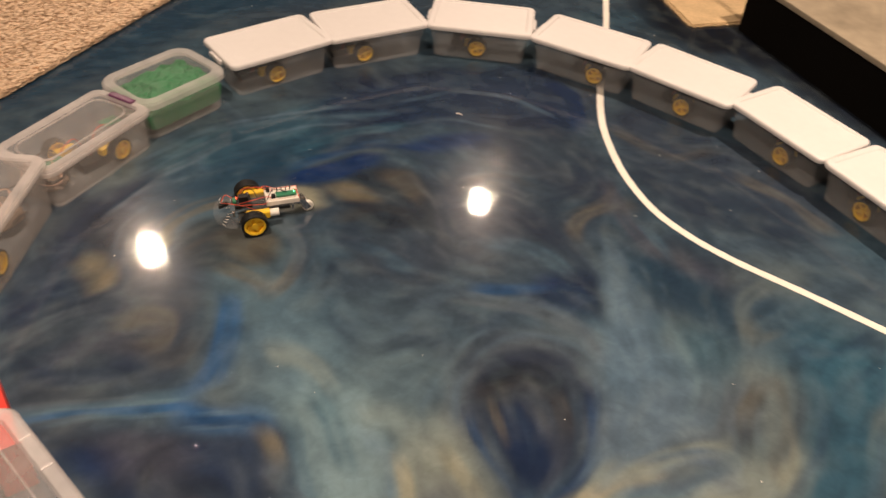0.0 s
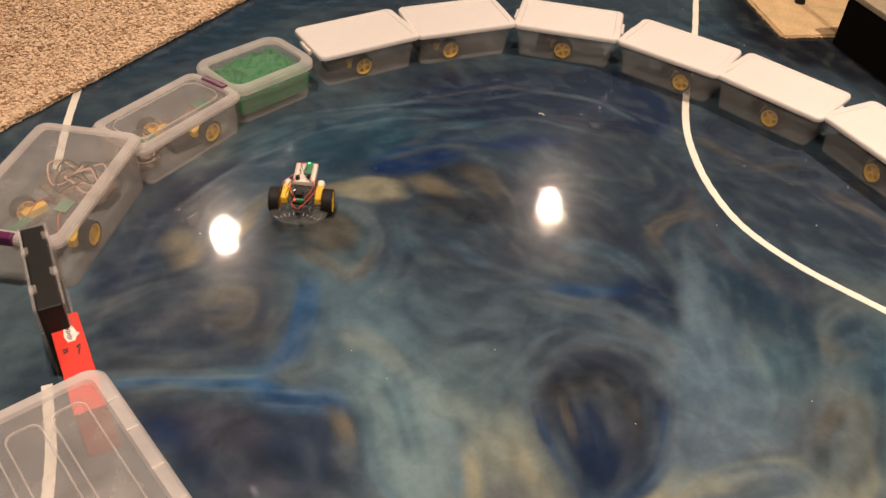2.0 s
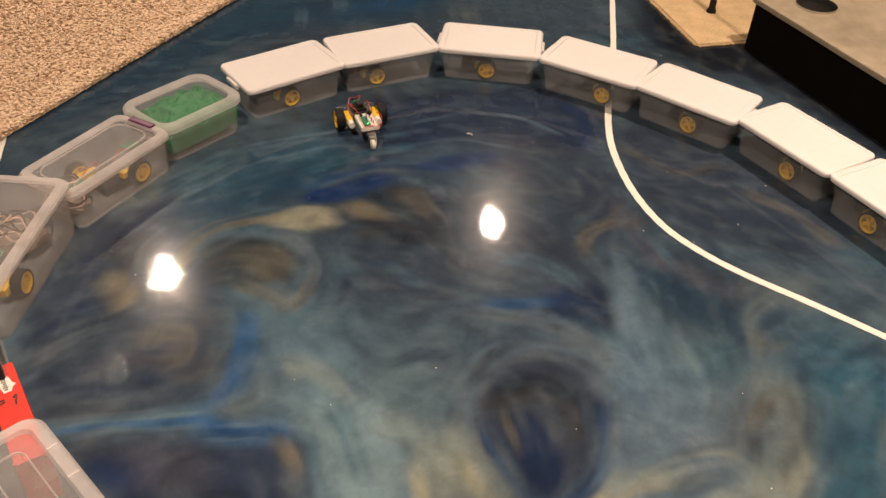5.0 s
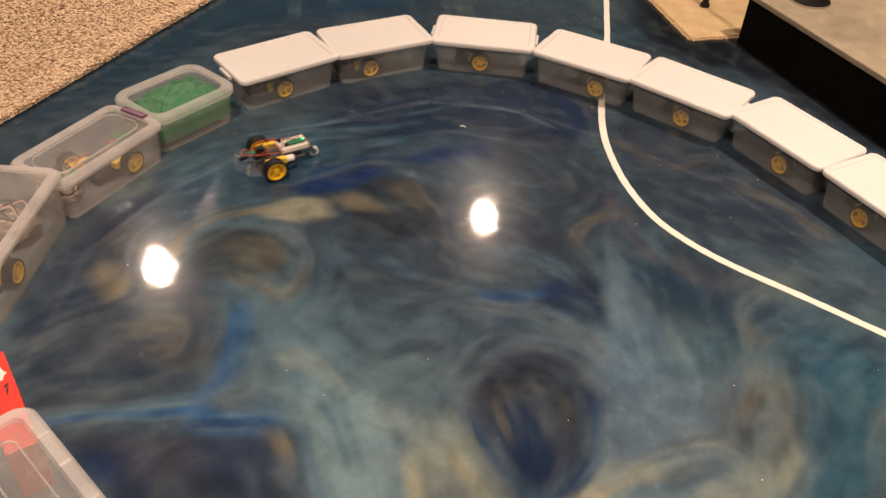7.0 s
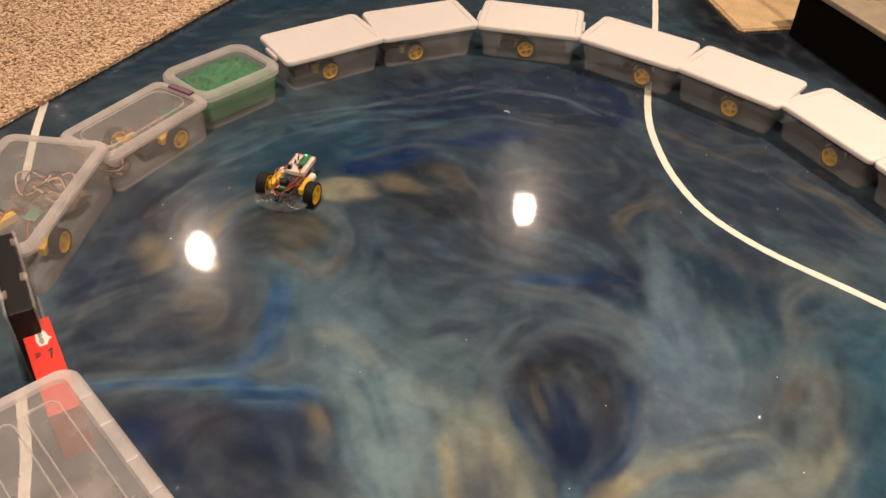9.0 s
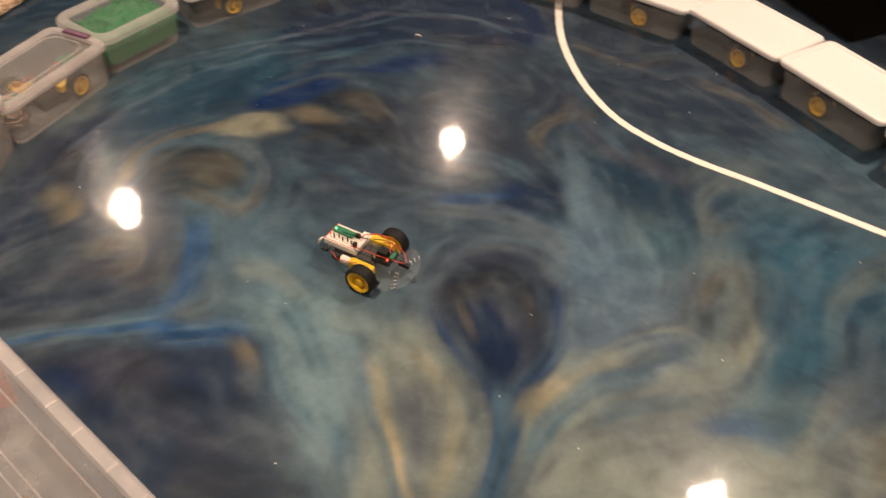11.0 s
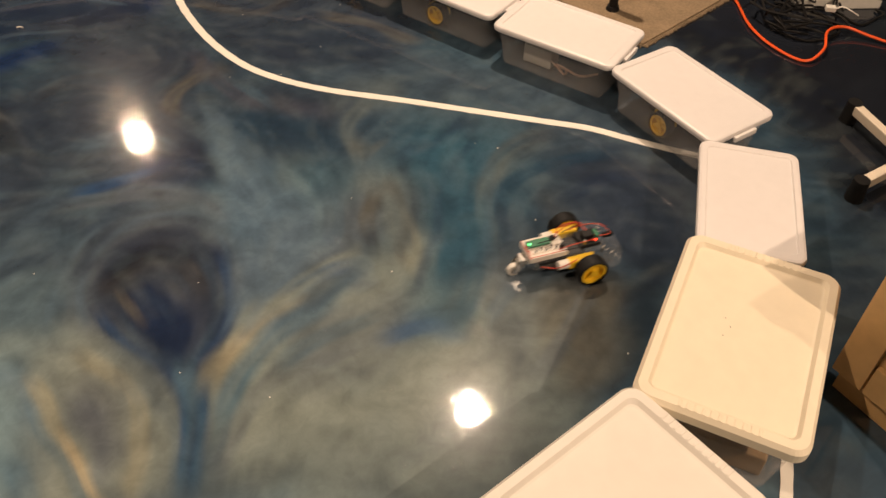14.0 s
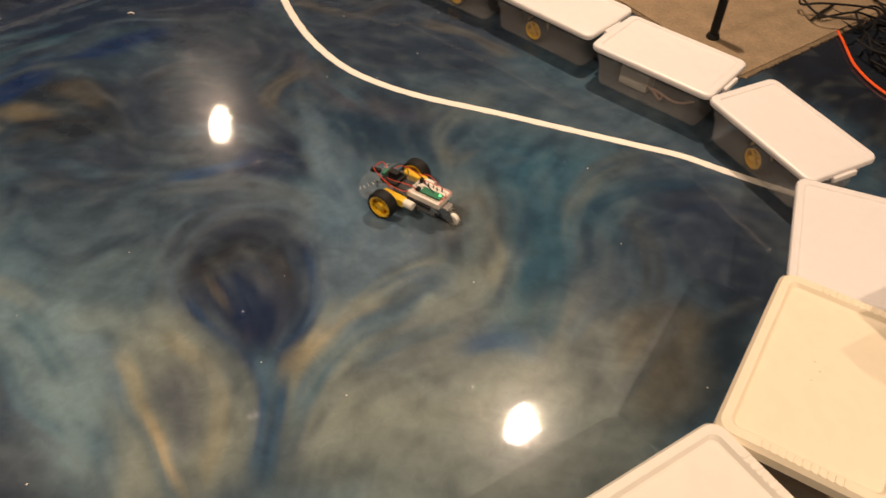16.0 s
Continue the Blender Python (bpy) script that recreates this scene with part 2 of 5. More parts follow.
def lathe(profile, seg=32, bm=None, at=None):
    """Turns (radius, height) round z; a closed profile."""
    bm = bm or bmesh.new()
    at = at or Matrix()
    loops = []
    for k in range(seg):
        a = 2 * math.pi * k / seg
        loops.append([bm.verts.new(at @ Vector((r * math.cos(a), r * math.sin(a), z))) for r, z in profile])
    n = len(profile)
    for k in range(seg):
        a, b = loops[k], loops[(k + 1) % seg]
        for i in range(n):
            bm.faces.new((a[i], b[i], b[(i + 1) % n], a[(i + 1) % n]))
    return bm


def spline(points, per=8):
    """A smooth line through the points."""
    p = [Vector(q) for q in points]
    p = [2 * p[0] - p[1]] + p + [2 * p[-1] - p[-2]]
    out = []
    for i in range(1, len(p) - 2):
        for k in range(per):
            t = k / per
            a, b, c, d = p[i - 1:i + 3]
            out.append(0.5 * (2 * b + (c - a) * t + (2 * a - 5 * b + 4 * c - d) * t * t + (3 * b - a - 3 * c + d) * t ** 3))
    return out + [p[-2]]


def tube(points, r, bm=None, seg=6, per=6):
    bm = bm or bmesh.new()
    line = spline(points, per)
    loops = []
    for i, p in enumerate(line):
        d = (line[min(i + 1, len(line) - 1)] - line[max(i - 1, 0)]).normalized()
        side = d.cross(Vector((0.01, 0.02, 1))).normalized()
        up = side.cross(d)
        loops.append([bm.verts.new(p + r * (math.cos(a) * side + math.sin(a) * up)) for a in (2 * math.pi * k / seg for k in range(seg))])
    for a, b in zip(loops, loops[1:]):
        for k in range(seg):
            j = (k + 1) % seg
            bm.faces.new((a[k], a[j], b[j], b[k]))
    bm.faces.new(loops[0]), bm.faces.new(list(reversed(loops[-1])))
    return bm


def ribbon(points, width, z0, z1, bm=None, per=10):
    """A flat strip on the floor along a line."""
    bm = bm or bmesh.new()
    line = spline([(x, y, 0) for x, y in points], per)
    rows = []
    for i, p in enumerate(line):
        d = (line[min(i + 1, len(line) - 1)] - line[max(i - 1, 0)]).normalized()
        s = Vector((-d.y, d.x, 0)) * width / 2 * (1 + 0.05 * math.sin(i * 1.7))
        rows.append([bm.verts.new((q.x, q.y, z)) for q, z in ((p + s, z0), (p + s, z1), (p - s, z1), (p - s, z0))])
    for a, b in zip(rows, rows[1:]):
        for k in range(4):
            j = (k + 1) % 4
            bm.faces.new((a[k], a[j], b[j], b[k]))
    bm.faces.new(rows[0]), bm.faces.new(list(reversed(rows[-1])))
    return bm


# ---- floor: pigments poured one over the other ----
PALE = (0.1386, 0.2114, 0.2414)
TEAL = (0.0263, 0.0752, 0.1147)
DEEP = (0.0123, 0.0401, 0.0747)
OLIVE = (0.1826, 0.2145, 0.1942)
TAN = (0.2399, 0.2342, 0.1650)
STONE = (0.0907, 0.1103, 0.1303)
SLATE = (0.0200, 0.0271, 0.0458)
DUSK = (0.0113, 0.0209, 0.0503)
NAVY = (0.0047, 0.0185, 0.0786)
BLUE = (0.0135, 0.0652, 0.1776)
BROWN = (0.0398, 0.0389, 0.0375)
COAL = (0.0103, 0.0124, 0.0173)
MAUVE = (0.0515, 0.0546, 0.0747)
MIST = (0.0567, 0.1103, 0.1589)
SAND = (0.3588, 0.3033, 0.1908)
FOG = (0.0838, 0.1356, 0.1875)
UMBER = (0.1255, 0.1124, 0.0786)
BASE = (0.0410, 0.0660, 0.0920)


def lattice(a, b, seed):
    """Smooth random values between whole numbers."""
    rs = np.random.RandomState(seed)
    table = rs.rand(256, 256)
    ia, ib = np.floor(a).astype(int), np.floor(b).astype(int)
    fa, fb = a - ia, b - ib
    fa, fb = fa * fa * (3 - 2 * fa), fb * fb * (3 - 2 * fb)
    g = lambda i, j: table[i % 256, j % 256]
    return (g(ia, ib) * (1 - fa) + g(ia + 1, ib) * fa) * (1 - fb) + (g(ia, ib + 1) * (1 - fa) + g(ia + 1, ib + 1) * fa) * fb


def clouds(a, b, seed, octaves=4):
    v, w, s = 0, 0.5, 0
    for k in range(octaves):
        v, s = v + w * lattice(a * 2 ** k + 17 * k, b * 2 ** k - 9 * k, seed + k), s + w
        w /= 2
    return v / s


def axis(lo, a, b, hi, step, far):
    return np.concatenate([np.arange(lo, a, far), np.arange(a, b, step), np.arange(b, hi + far, far)])


FX, FY = axis(-5.0, -2.1, 1.25, 4.0, 0.0065, 0.12), axis(-4.5, -1.15, 1.75, 6.0, 0.0065, 0.12)
GX, GY = np.meshgrid(FX, FY)
PX, PY = GX.ravel(), GY.ravel()
# the resin crept as it set: the pours are bent by slow and quick eddies
WX = PX + 0.04 * (clouds(PX * 3, PY * 3, 5) - 0.5) + 0.018 * (clouds(PX * 14, PY * 14, 9) - 0.5)
WY = PY + 0.04 * (clouds(PX * 3 + 40, PY * 3, 15) - 0.5) + 0.018 * (clouds(PX * 14 + 60, PY * 14, 19) - 0.5)
PIGMENT = np.tile(np.array(BASE), (len(PX), 1))


def blend(alpha, color):
    PIGMENT[:] += alpha[:, None] * (np.array(color) - PIGMENT)


for tone, seed, cut in ((SLATE, 30, 0.50), (TEAL, 40, 0.5), (PALE, 50, 0.60), (OLIVE, 60, 0.60)):
    v = clouds(WX * 2.2 + 3 * clouds(WX, WY, seed + 7), WY * 2.2, seed, 5)
    blend(np.clip((v - cut) * 2.5, 0, 0.3), tone)


def pool(color, strength, soft, *rim):
    """One filled pool with a soft, slightly ragged rim."""
    pts = [Vector((x, y, 0)) for x, y in rim]
    n = len(pts)
    line = []
    for i in range(n):
        a, b, c, d = pts[i - 1], pts[i], pts[(i + 1) % n], pts[(i + 2) % n]
        for k in range(5):
            t = k / 5
            line.append(0.5 * (2 * b + (c - a) * t + (2 * a - 5 * b + 4 * c - d) * t * t + (3 * b - a - 3 * c + d) * t ** 3))
    pad = 2 * soft + 0.04
    near = np.nonzero((PX > min(p.x for p in line) - pad) & (PX < max(p.x for p in line) + pad) & (PY > min(p.y for p in line) - pad) & (PY < max(p.y for p in line) + pad))[0]
    qx, qy = WX[near], WY[near]
    best, inside = np.full(len(near), 9.0), np.zeros(len(near), bool)
    for a, b in zip(line, line[1:] + line[:1]):
        d = b - a
        t = np.clip(((qx - a.x) * d.x + (qy - a.y) * d.y) / max(d.length_squared, 1e-9), 0, 1)
        best = np.minimum(best, np.hypot(qx - a.x - t * d.x, qy - a.y - t * d.y))
        cross = ((a.y > qy) != (b.y > qy)) & (qx < (b.x - a.x) * (qy - a.y) / (b.y - a.y if abs(b.y - a.y) > 1e-9 else 1e-9) + a.x)
        inside ^= cross
    sd = np.where(inside, best, -best) + (1.3 * soft + 0.006) * (clouds(qx * 18, qy * 18, 77, 4) - 0.5)
    v = np.clip((sd + soft) / (2 * soft), 0, 1)
    v = v * v * (3 - 2 * v) * (0.8 + 0.4 * clouds(qx * 11, qy * 11, 78, 4))
    PIGMENT[near] += np.clip(strength * v, 0, 0.97)[:, None] * (np.array(color) - PIGMENT[near])


FLOW = [np.zeros(len(PX)), np.zeros(len(PX))]


def pour(color, strength, width, *line, edge=0):
    """One pour along a line, silky along its run, soft and uneven at its sides."""
    pts = spline([(x, y, 0) for x, y in line], 6)
    best, along, run = np.full(len(PX), 9.0), np.zeros(len(PX)), 0.0
    x0, x1 = min(p.x for p in pts) - 2 * width - 0.2, max(p.x for p in pts) + 2 * width + 0.2
    y0, y1 = min(p.y for p in pts) - 2 * width - 0.2, max(p.y for p in pts) + 2 * width + 0.2
    near = np.nonzero((PX > x0) & (PX < x1) & (PY > y0) & (PY < y1))[0]
    qx, qy = WX[near], WY[near]
    best, along, side = np.full(len(near), 9.0), np.zeros(len(near)), np.zeros(len(near))
    for a, b in zip(pts, pts[1:]):
        d = b - a
        ln = max(d.length, 1e-6)
        t = np.clip(((qx - a.x) * d.x + (qy - a.y) * d.y) / ln ** 2, 0, 1)
        ex, ey = qx - a.x - t * d.x, qy - a.y - t * d.y
        dist = np.hypot(ex, ey)
        hit = dist < best
        best[hit], along[hit] = dist[hit], (run + t * ln)[hit]
        side[hit] = ((d.x * ey - d.y * ex) / ln)[hit]
        run += ln
    for a, b in zip(pts[::3], pts[3::3]):
        th = 2 * math.atan2(b.y - a.y, b.x - a.x)
        reach = np.exp(-((PX[near] - a.x) ** 2 + (PY[near] - a.y) ** 2) / (2 * (0.05 + width) ** 2)) * strength
        FLOW[0][near] += reach * math.cos(th)
        FLOW[1][near] += reach * math.sin(th)
    w = width * (0.75 + 0.6 * clouds(along * 7, side * 3, 70, 2))
    best = best + 0.40 * width * (clouds(qx * 16, qy * 16, 75, 4) - 0.5)
    if edge:
        w = w * np.where(side * edge > 0, 0.45, 1.35)
    fall = np.clip(1.55 * (1 - best / (w * 1.35)), 0, 1)
    fall = fall * fall * (3 - 2 * fall)
    silk = (clouds(along * 6 + 5, side * 75 + 11, 80, 3) - 0.5) / 0.13
    alpha = np.clip(strength * fall * np.clip(0.92 + 0.15 * silk, 0.3, 1.3), 0, 0.97)
    PIGMENT[near] += alpha[:, None] * (np.array(color) - PIGMENT[near])


pool(SLATE, 0.65, 0.080, (-0.994, 0.807), (-0.584, 0.689), (-0.212, 0.578), (-0.249, 0.333), (-0.585, 0.296), (-0.832, 0.271), (-0.976, 0.294))
pool(SLATE, 0.75, 0.060, (-1.651, 0.620), (-1.371, 0.675), (-1.244, 0.465), (-1.153, 0.204), (-1.158, 0.046), (-1.279, -0.015), (-1.530, -0.005))
# near-side pale and olive pools, strengthened to carry the brighter light there too
pool(PALE, 0.90, 0.060, (-0.957, 0.081), (-0.811, -0.061), (-0.701, -0.126), (-0.781, -0.217), (-0.830, -0.368), (-0.893, -0.518), (-0.977, -0.503), (-0.970, -0.294), (-0.997, -0.093))
pool(MIST, 0.45, 0.060, (-1.079, 0.230), (-0.951, 0.249), (-0.838, 0.192), (-0.852, 0.012), (-0.962, -0.067), (-1.064, -0.051))
pool(OLIVE, 0.92, 0.050, (-0.754, -0.178), (-0.640, -0.182), (-0.598, -0.317), (-0.575, -0.411), (-0.629, -0.563), (-0.855, -0.524), (-0.797, -0.349))
pool(SLATE, 0.75, 0.040, (-1.494, -0.084), (-1.350, -0.064), (-1.151, -0.112), (-0.998, -0.138), (-0.974, -0.267), (-0.951, -0.348), (-0.893, -0.518), (-1.154, -0.473), (-1.349, -0.230))
pool(FOG, 0.60, 0.070, (-0.232, 0.240), (-0.122, 0.223), (-0.162, -0.011), (-0.201, -0.193), (-0.371, -0.271), (-0.352, -0.103))
pool(TEAL, 0.60, 0.060, (-0.130, 0.079), (0.038, 0.013), (-0.045, -0.119), (-0.160, -0.151))
pool(SLATE, 0.70, 0.060, (-0.040, 0.421), (0.191, 0.196), (0.061, 0.068), (-0.116, 0.158), (-0.129, 0.385))
pool(BROWN, 0.35, 0.050, (-0.058, 0.326), (0.102, 0.232), (0.011, 0.117), (-0.096, 0.176))
pool(TEAL, 0.55, 0.080, (0.163, 0.135), (0.431, -0.088), (0.281, -0.335), (0.056, -0.100))
# olive pool that also holds the haze round the near lamp's reflection
pool(OLIVE, 0.92, 0.070, (-0.390, -0.296), (-0.085, -0.274), (-0.014, -0.359), (0.159, -0.536), (0.069, -0.684), (-0.534, -0.580), (-0.466, -0.405))
pool(TEAL, 0.75, 0.050, (0.185, -0.030), (0.317, -0.070), (0.223, -0.263), (0.081, -0.431), (0.030, -0.367))
pool(STONE, 0.40, 0.050, (0.076, 0.170), (0.217, 0.126), (0.082, -0.013), (-0.007, -0.090))
pool(STONE, 0.70, 0.050, (-0.352, -0.168), (-0.167, -0.099), (0.018, -0.094), (-0.013, -0.224), (-0.142, -0.264), (-0.379, -0.298))
pool(OLIVE, 0.35, 0.050, (0.004, -0.127), (0.126, -0.094), (0.053, -0.297), (-0.022, -0.400), (-0.053, -0.338))
pool(DEEP, 0.70, 0.050, (-1.351, 0.686), (-1.170, 0.891), (-0.942, 0.997), (-0.792, 0.923), (-0.814, 0.835), (-0.944, 0.733), (-1.127, 0.668), (-1.274, 0.512))
pool(TEAL, 0.60, 0.050, (-1.349, 0.792), (-1.174, 0.952), (-0.941, 1.079), (-0.836, 1.088), (-0.876, 0.929), (-1.072, 0.855), (-1.223, 0.755))
pool(DUSK, 0.85, 0.050, (-0.868, 1.195), (-0.490, 1.282), (-0.185, 1.261), (-0.033, 1.102), (-0.096, 0.871), (-0.370, 0.892), (-0.570, 0.938), (-0.812, 0.864))
pool(SLATE, 0.70, 0.050, (-0.388, 0.989), (-0.104, 0.841), (-0.147, 0.512), (-0.318, 0.656), (-0.420, 0.805))
pool(SLATE, 0.75, 0.050, (0.039, 1.026), (0.310, 0.809), (0.492, 0.459), (0.271, 0.333), (0.023, 0.498), (-0.037, 0.717))
pool(DUSK, 0.70, 0.030, (-1.617, 0.239), (-1.541, 0.468), (-1.458, 0.621), (-1.343, 0.738), (-1.345, 0.636), (-1.397, 0.500), (-1.480, 0.359), (-1.555, 0.181))
pool(FOG, 0.70, 0.060, (-0.248, 0.075), (-0.133, 0.024), (-0.146, -0.162), (-0.287, -0.332), (-0.384, -0.336), (-0.347, -0.149))
pool(TEAL, 0.80, 0.050, (0.169, 0.026), (0.308, -0.036), (0.234, -0.211), (0.108, -0.387), (-0.019, -0.507), (-0.141, -0.494), (-0.018, -0.363), (0.095, -0.234))
pool(SLATE, 0.60, 0.050, (0.488, -0.228), (0.687, -0.406), (0.565, -0.579), (0.373, -0.654), (0.336, -0.592), (0.396, -0.338))
pool(DEEP, 0.60, 0.050, (-0.103, 0.333), (0.074, 0.249), (0.258, 0.063), (0.102, -0.032), (-0.075, 0.082), (-0.159, 0.210))
pool(OLIVE, 0.50, 0.070, (-0.439, -0.454), (-0.186, -0.545), (0.006, -0.639), (0.047, -0.772), (-0.194, -0.842), (-0.559, -0.625))
pool(STONE, 0.60, 0.050, (-0.250, -0.356), (-0.099, -0.384), (-0.150, -0.488), (-0.292, -0.521), (-0.389, -0.487))
pool(STONE, 0.50, 0.050, (0.080, -0.426), (0.198, -0.464), (0.121, -0.598), (0.017, -0.677), (-0.030, -0.599))
pool(UMBER, 0.60, 0.035, (0.149, -0.545), (0.295, -0.603), (0.168, -0.760), (0.072, -0.774), (0.078, -0.686))
pool(COAL, 0.60, 0.030, (0.300, -0.606), (0.407, -0.619), (0.279, -0.735), (0.159, -0.770))
pool(MAUVE, 0.60, 0.030, (-0.023, 0.339), (0.092, 0.223), (0.058, 0.190), (-0.037, 0.277))
pool(MAUVE, 0.50, 0.040, (-0.700, -0.253), (-0.645, -0.304), (-0.672, -0.439), (-0.710, -0.439), (-0.729, -0.348))
pool(STONE, 0.60, 0.035, (-0.654, -0.086), (-0.574, 0.055), (-0.473, 0.105), (-0.376, 0.070), (-0.315, -0.040), (-0.352, -0.168), (-0.419, -0.277), (-0.502, -0.353), (-0.546, -0.332), (-0.601, -0.218))
pool(SLATE, 0.90, 0.022, (-0.610, -0.061), (-0.548, 0.024), (-0.465, 0.052), (-0.389, 0.016), (-0.351, -0.078), (-0.374, -0.180), (-0.428, -0.276), (-0.500, -0.347), (-0.540, -0.327), (-0.575, -0.230), (-0.604, -0.142))
pool(DUSK, 0.95, 0.018, (-0.570, -0.132), (-0.516, -0.093), (-0.467, -0.141), (-0.443, -0.215), (-0.476, -0.296), (-0.520, -0.330), (-0.547, -0.284), (-0.570, -0.208))
pool(DUSK, 0.50, 0.025, (-0.570, -0.148), (-0.526, -0.139), (-0.523, -0.231), (-0.526, -0.315), (-0.555, -0.269), (-0.570, -0.208))
pour(BROWN, 0.70, 0.020, (-0.572, -0.067), (-0.493, -0.046), (-0.429, -0.090), (-0.420, -0.172))
pour(COAL, 0.60, 0.025, (-0.553, -0.036), (-0.474, -0.015), (-0.413, -0.076))
pour(STONE, 0.35, 0.014, (-0.490, -0.113), (-0.472, -0.164), (-0.458, -0.227), (-0.478, -0.282), (-0.504, -0.319))
pour(UMBER, 0.70, 0.009, (-0.564, -0.101), (-0.563, -0.133), (-0.559, -0.173))
pour(FOG, 0.30, 0.006, (-0.581, -0.161), (-0.577, -0.222), (-0.558, -0.283), (-0.534, -0.328))
pour(DUSK, 0.90, 0.011, (-0.617, -0.116), (-0.607, -0.188), (-0.580, -0.258), (-0.553, -0.324), (-0.553, -0.390), (-0.572, -0.461), (-0.609, -0.556))
pour(BLUE, 0.35, 0.008, (-0.616, -0.140), (-0.603, -0.200), (-0.576, -0.273), (-0.552, -0.338), (-0.563, -0.413), (-0.602, -0.524))
pour(DUSK, 0.85, 0.016, (-0.347, -0.087), (-0.366, -0.181), (-0.403, -0.258), (-0.452, -0.311), (-0.498, -0.350), (-0.529, -0.419), (-0.555, -0.487), (-0.596, -0.558))
pour(BLUE, 0.35, 0.010, (-0.355, -0.135), (-0.390, -0.238), (-0.442, -0.308), (-0.493, -0.348), (-0.523, -0.408), (-0.551, -0.488), (-0.590, -0.559))
pour(MIST, 0.75, 0.022, (-0.528, -0.349), (-0.544, -0.417), (-0.567, -0.485), (-0.602, -0.557))
pour(MIST, 0.30, 0.010, (-0.382, -0.098), (-0.400, -0.191), (-0.444, -0.273), (-0.504, -0.333))
pour(FOG, 0.50, 0.008, (-0.647, -0.119), (-0.605, -0.011), (-0.533, 0.067), (-0.450, 0.091), (-0.366, 0.055))
pour(SLATE, 0.55, 0.014, (-0.602, 0.006), (-0.542, 0.087), (-0.493, 0.137), (-0.461, 0.161))
pour(SLATE, 0.50, 0.012, (-0.464, 0.084), (-0.391, 0.059), (-0.334, -0.019))
pour(STONE, 0.55, 0.022, (-0.571, 0.219), (-0.481, 0.191), (-0.397, 0.145), (-0.330, 0.091), (-0.307, 0.031))
pour(FOG, 0.40, 0.010, (-0.605, 0.256), (-0.529, 0.223), (-0.451, 0.207), (-0.356, 0.145))
pour(SLATE, 0.50, 0.020, (-0.651, 0.222), (-0.581, 0.161), (-0.538, 0.106), (-0.512, 0.045))
pool(DUSK, 0.85, 0.020, (-0.511, 0.246), (-0.413, 0.251), (-0.292, 0.282), (-0.242, 0.231), (-0.267, 0.121), (-0.354, 0.154), (-0.452, 0.203))
pour(BLUE, 0.60, 0.016, (-0.525, 0.248), (-0.458, 0.237), (-0.383, 0.232))
pour(NAVY, 0.50, 0.020, (-0.376, 0.231), (-0.300, 0.251), (-0.278, 0.204))
pour(COAL, 0.50, 0.020, (-0.314, 0.253), (-0.261, 0.212), (-0.271, 0.131))
pool(STONE, 0.75, 0.020, (-0.731, -0.295), (-0.691, -0.315), (-0.685, -0.393), (-0.718, -0.482), (-0.742, -0.489), (-0.742, -0.408))
pool(MAUVE, 0.35, 0.020, (-0.719, -0.323), (-0.695, -0.340), (-0.702, -0.414), (-0.723, -0.435))
pour(TAN, 0.60, 0.016, (-0.675, -0.220), (-0.641, -0.282), (-0.629, -0.364), (-0.655, -0.446), (-0.691, -0.520))
pour(TAN, 0.55, 0.014, (-0.767, -0.234), (-0.768, -0.328), (-0.755, -0.429))
pour(SAND, 0.60, 0.009, (-0.761, -0.410), (-0.754, -0.459), (-0.744, -0.505), (-0.736, -0.545))
pour(MIST, 0.60, 0.012, (-0.788, -0.272), (-0.784, -0.376), (-0.770, -0.462), (-0.759, -0.530))
pour(MIST, 0.50, 0.020, (-0.852, -0.389), (-0.849, -0.460), (-0.864, -0.523))
pour(TAN, 0.70, 0.022, (-0.493, -0.385), (-0.440, -0.343), (-0.367, -0.314), (-0.292, -0.299))
pour(SAND, 0.45, 0.010, (-0.472, -0.367), (-0.424, -0.335), (-0.362, -0.315))
pour(OLIVE, 0.70, 0.022, (-0.379, -0.298), (-0.292, -0.281), (-0.199, -0.255), (-0.112, -0.251))
pour(FOG, 0.50, 0.008, (-0.276, -0.269), (-0.187, -0.254), (-0.108, -0.270), (-0.100, -0.309))
pour(MIST, 0.65, 0.022, (-0.512, -0.459), (-0.431, -0.398), (-0.342, -0.360), (-0.254, -0.340), (-0.170, -0.304))
pour(SLATE, 0.45, 0.020, (-0.258, -0.318), (-0.181, -0.303), (-0.126, -0.341))
pour(TEAL, 0.50, 0.014, (-0.547, -0.534), (-0.492, -0.462), (-0.412, -0.407))
pour(STONE, 0.50, 0.020, (-0.548, -0.556), (-0.478, -0.488), (-0.390, -0.443))
pour(BLUE, 0.20, 0.025, (-0.163, -0.481), (-0.103, -0.472), (-0.064, -0.510))
pour(FOG, 0.50, 0.018, (-0.808, -0.154), (-0.781, -0.217), (-0.806, -0.295))
pour(OLIVE, 0.50, 0.025, (-0.993, 0.070), (-0.922, 0.041), (-0.890, -0.015))
pour(OLIVE, 0.40, 0.030, (-0.791, -0.096), (-0.714, -0.132), (-0.665, -0.116))
pour(TEAL, 0.50, 0.030, (-0.905, -0.077), (-0.880, -0.127), (-0.868, -0.202))
pour(MIST, 0.70, 0.022, (-1.499, -0.057), (-1.396, -0.039), (-1.277, -0.037), (-1.177, -0.032))
pour(STONE, 0.60, 0.009, (-1.493, -0.035), (-1.388, -0.019), (-1.279, -0.018))
pour(BLUE, 0.70, 0.009, (-1.467, -0.063), (-1.363, -0.044), (-1.254, -0.047), (-1.165, -0.050))
pour(PALE, 0.40, 0.005, (-1.469, -0.051), (-1.375, -0.036), (-1.266, -0.033), (-1.177, -0.035))
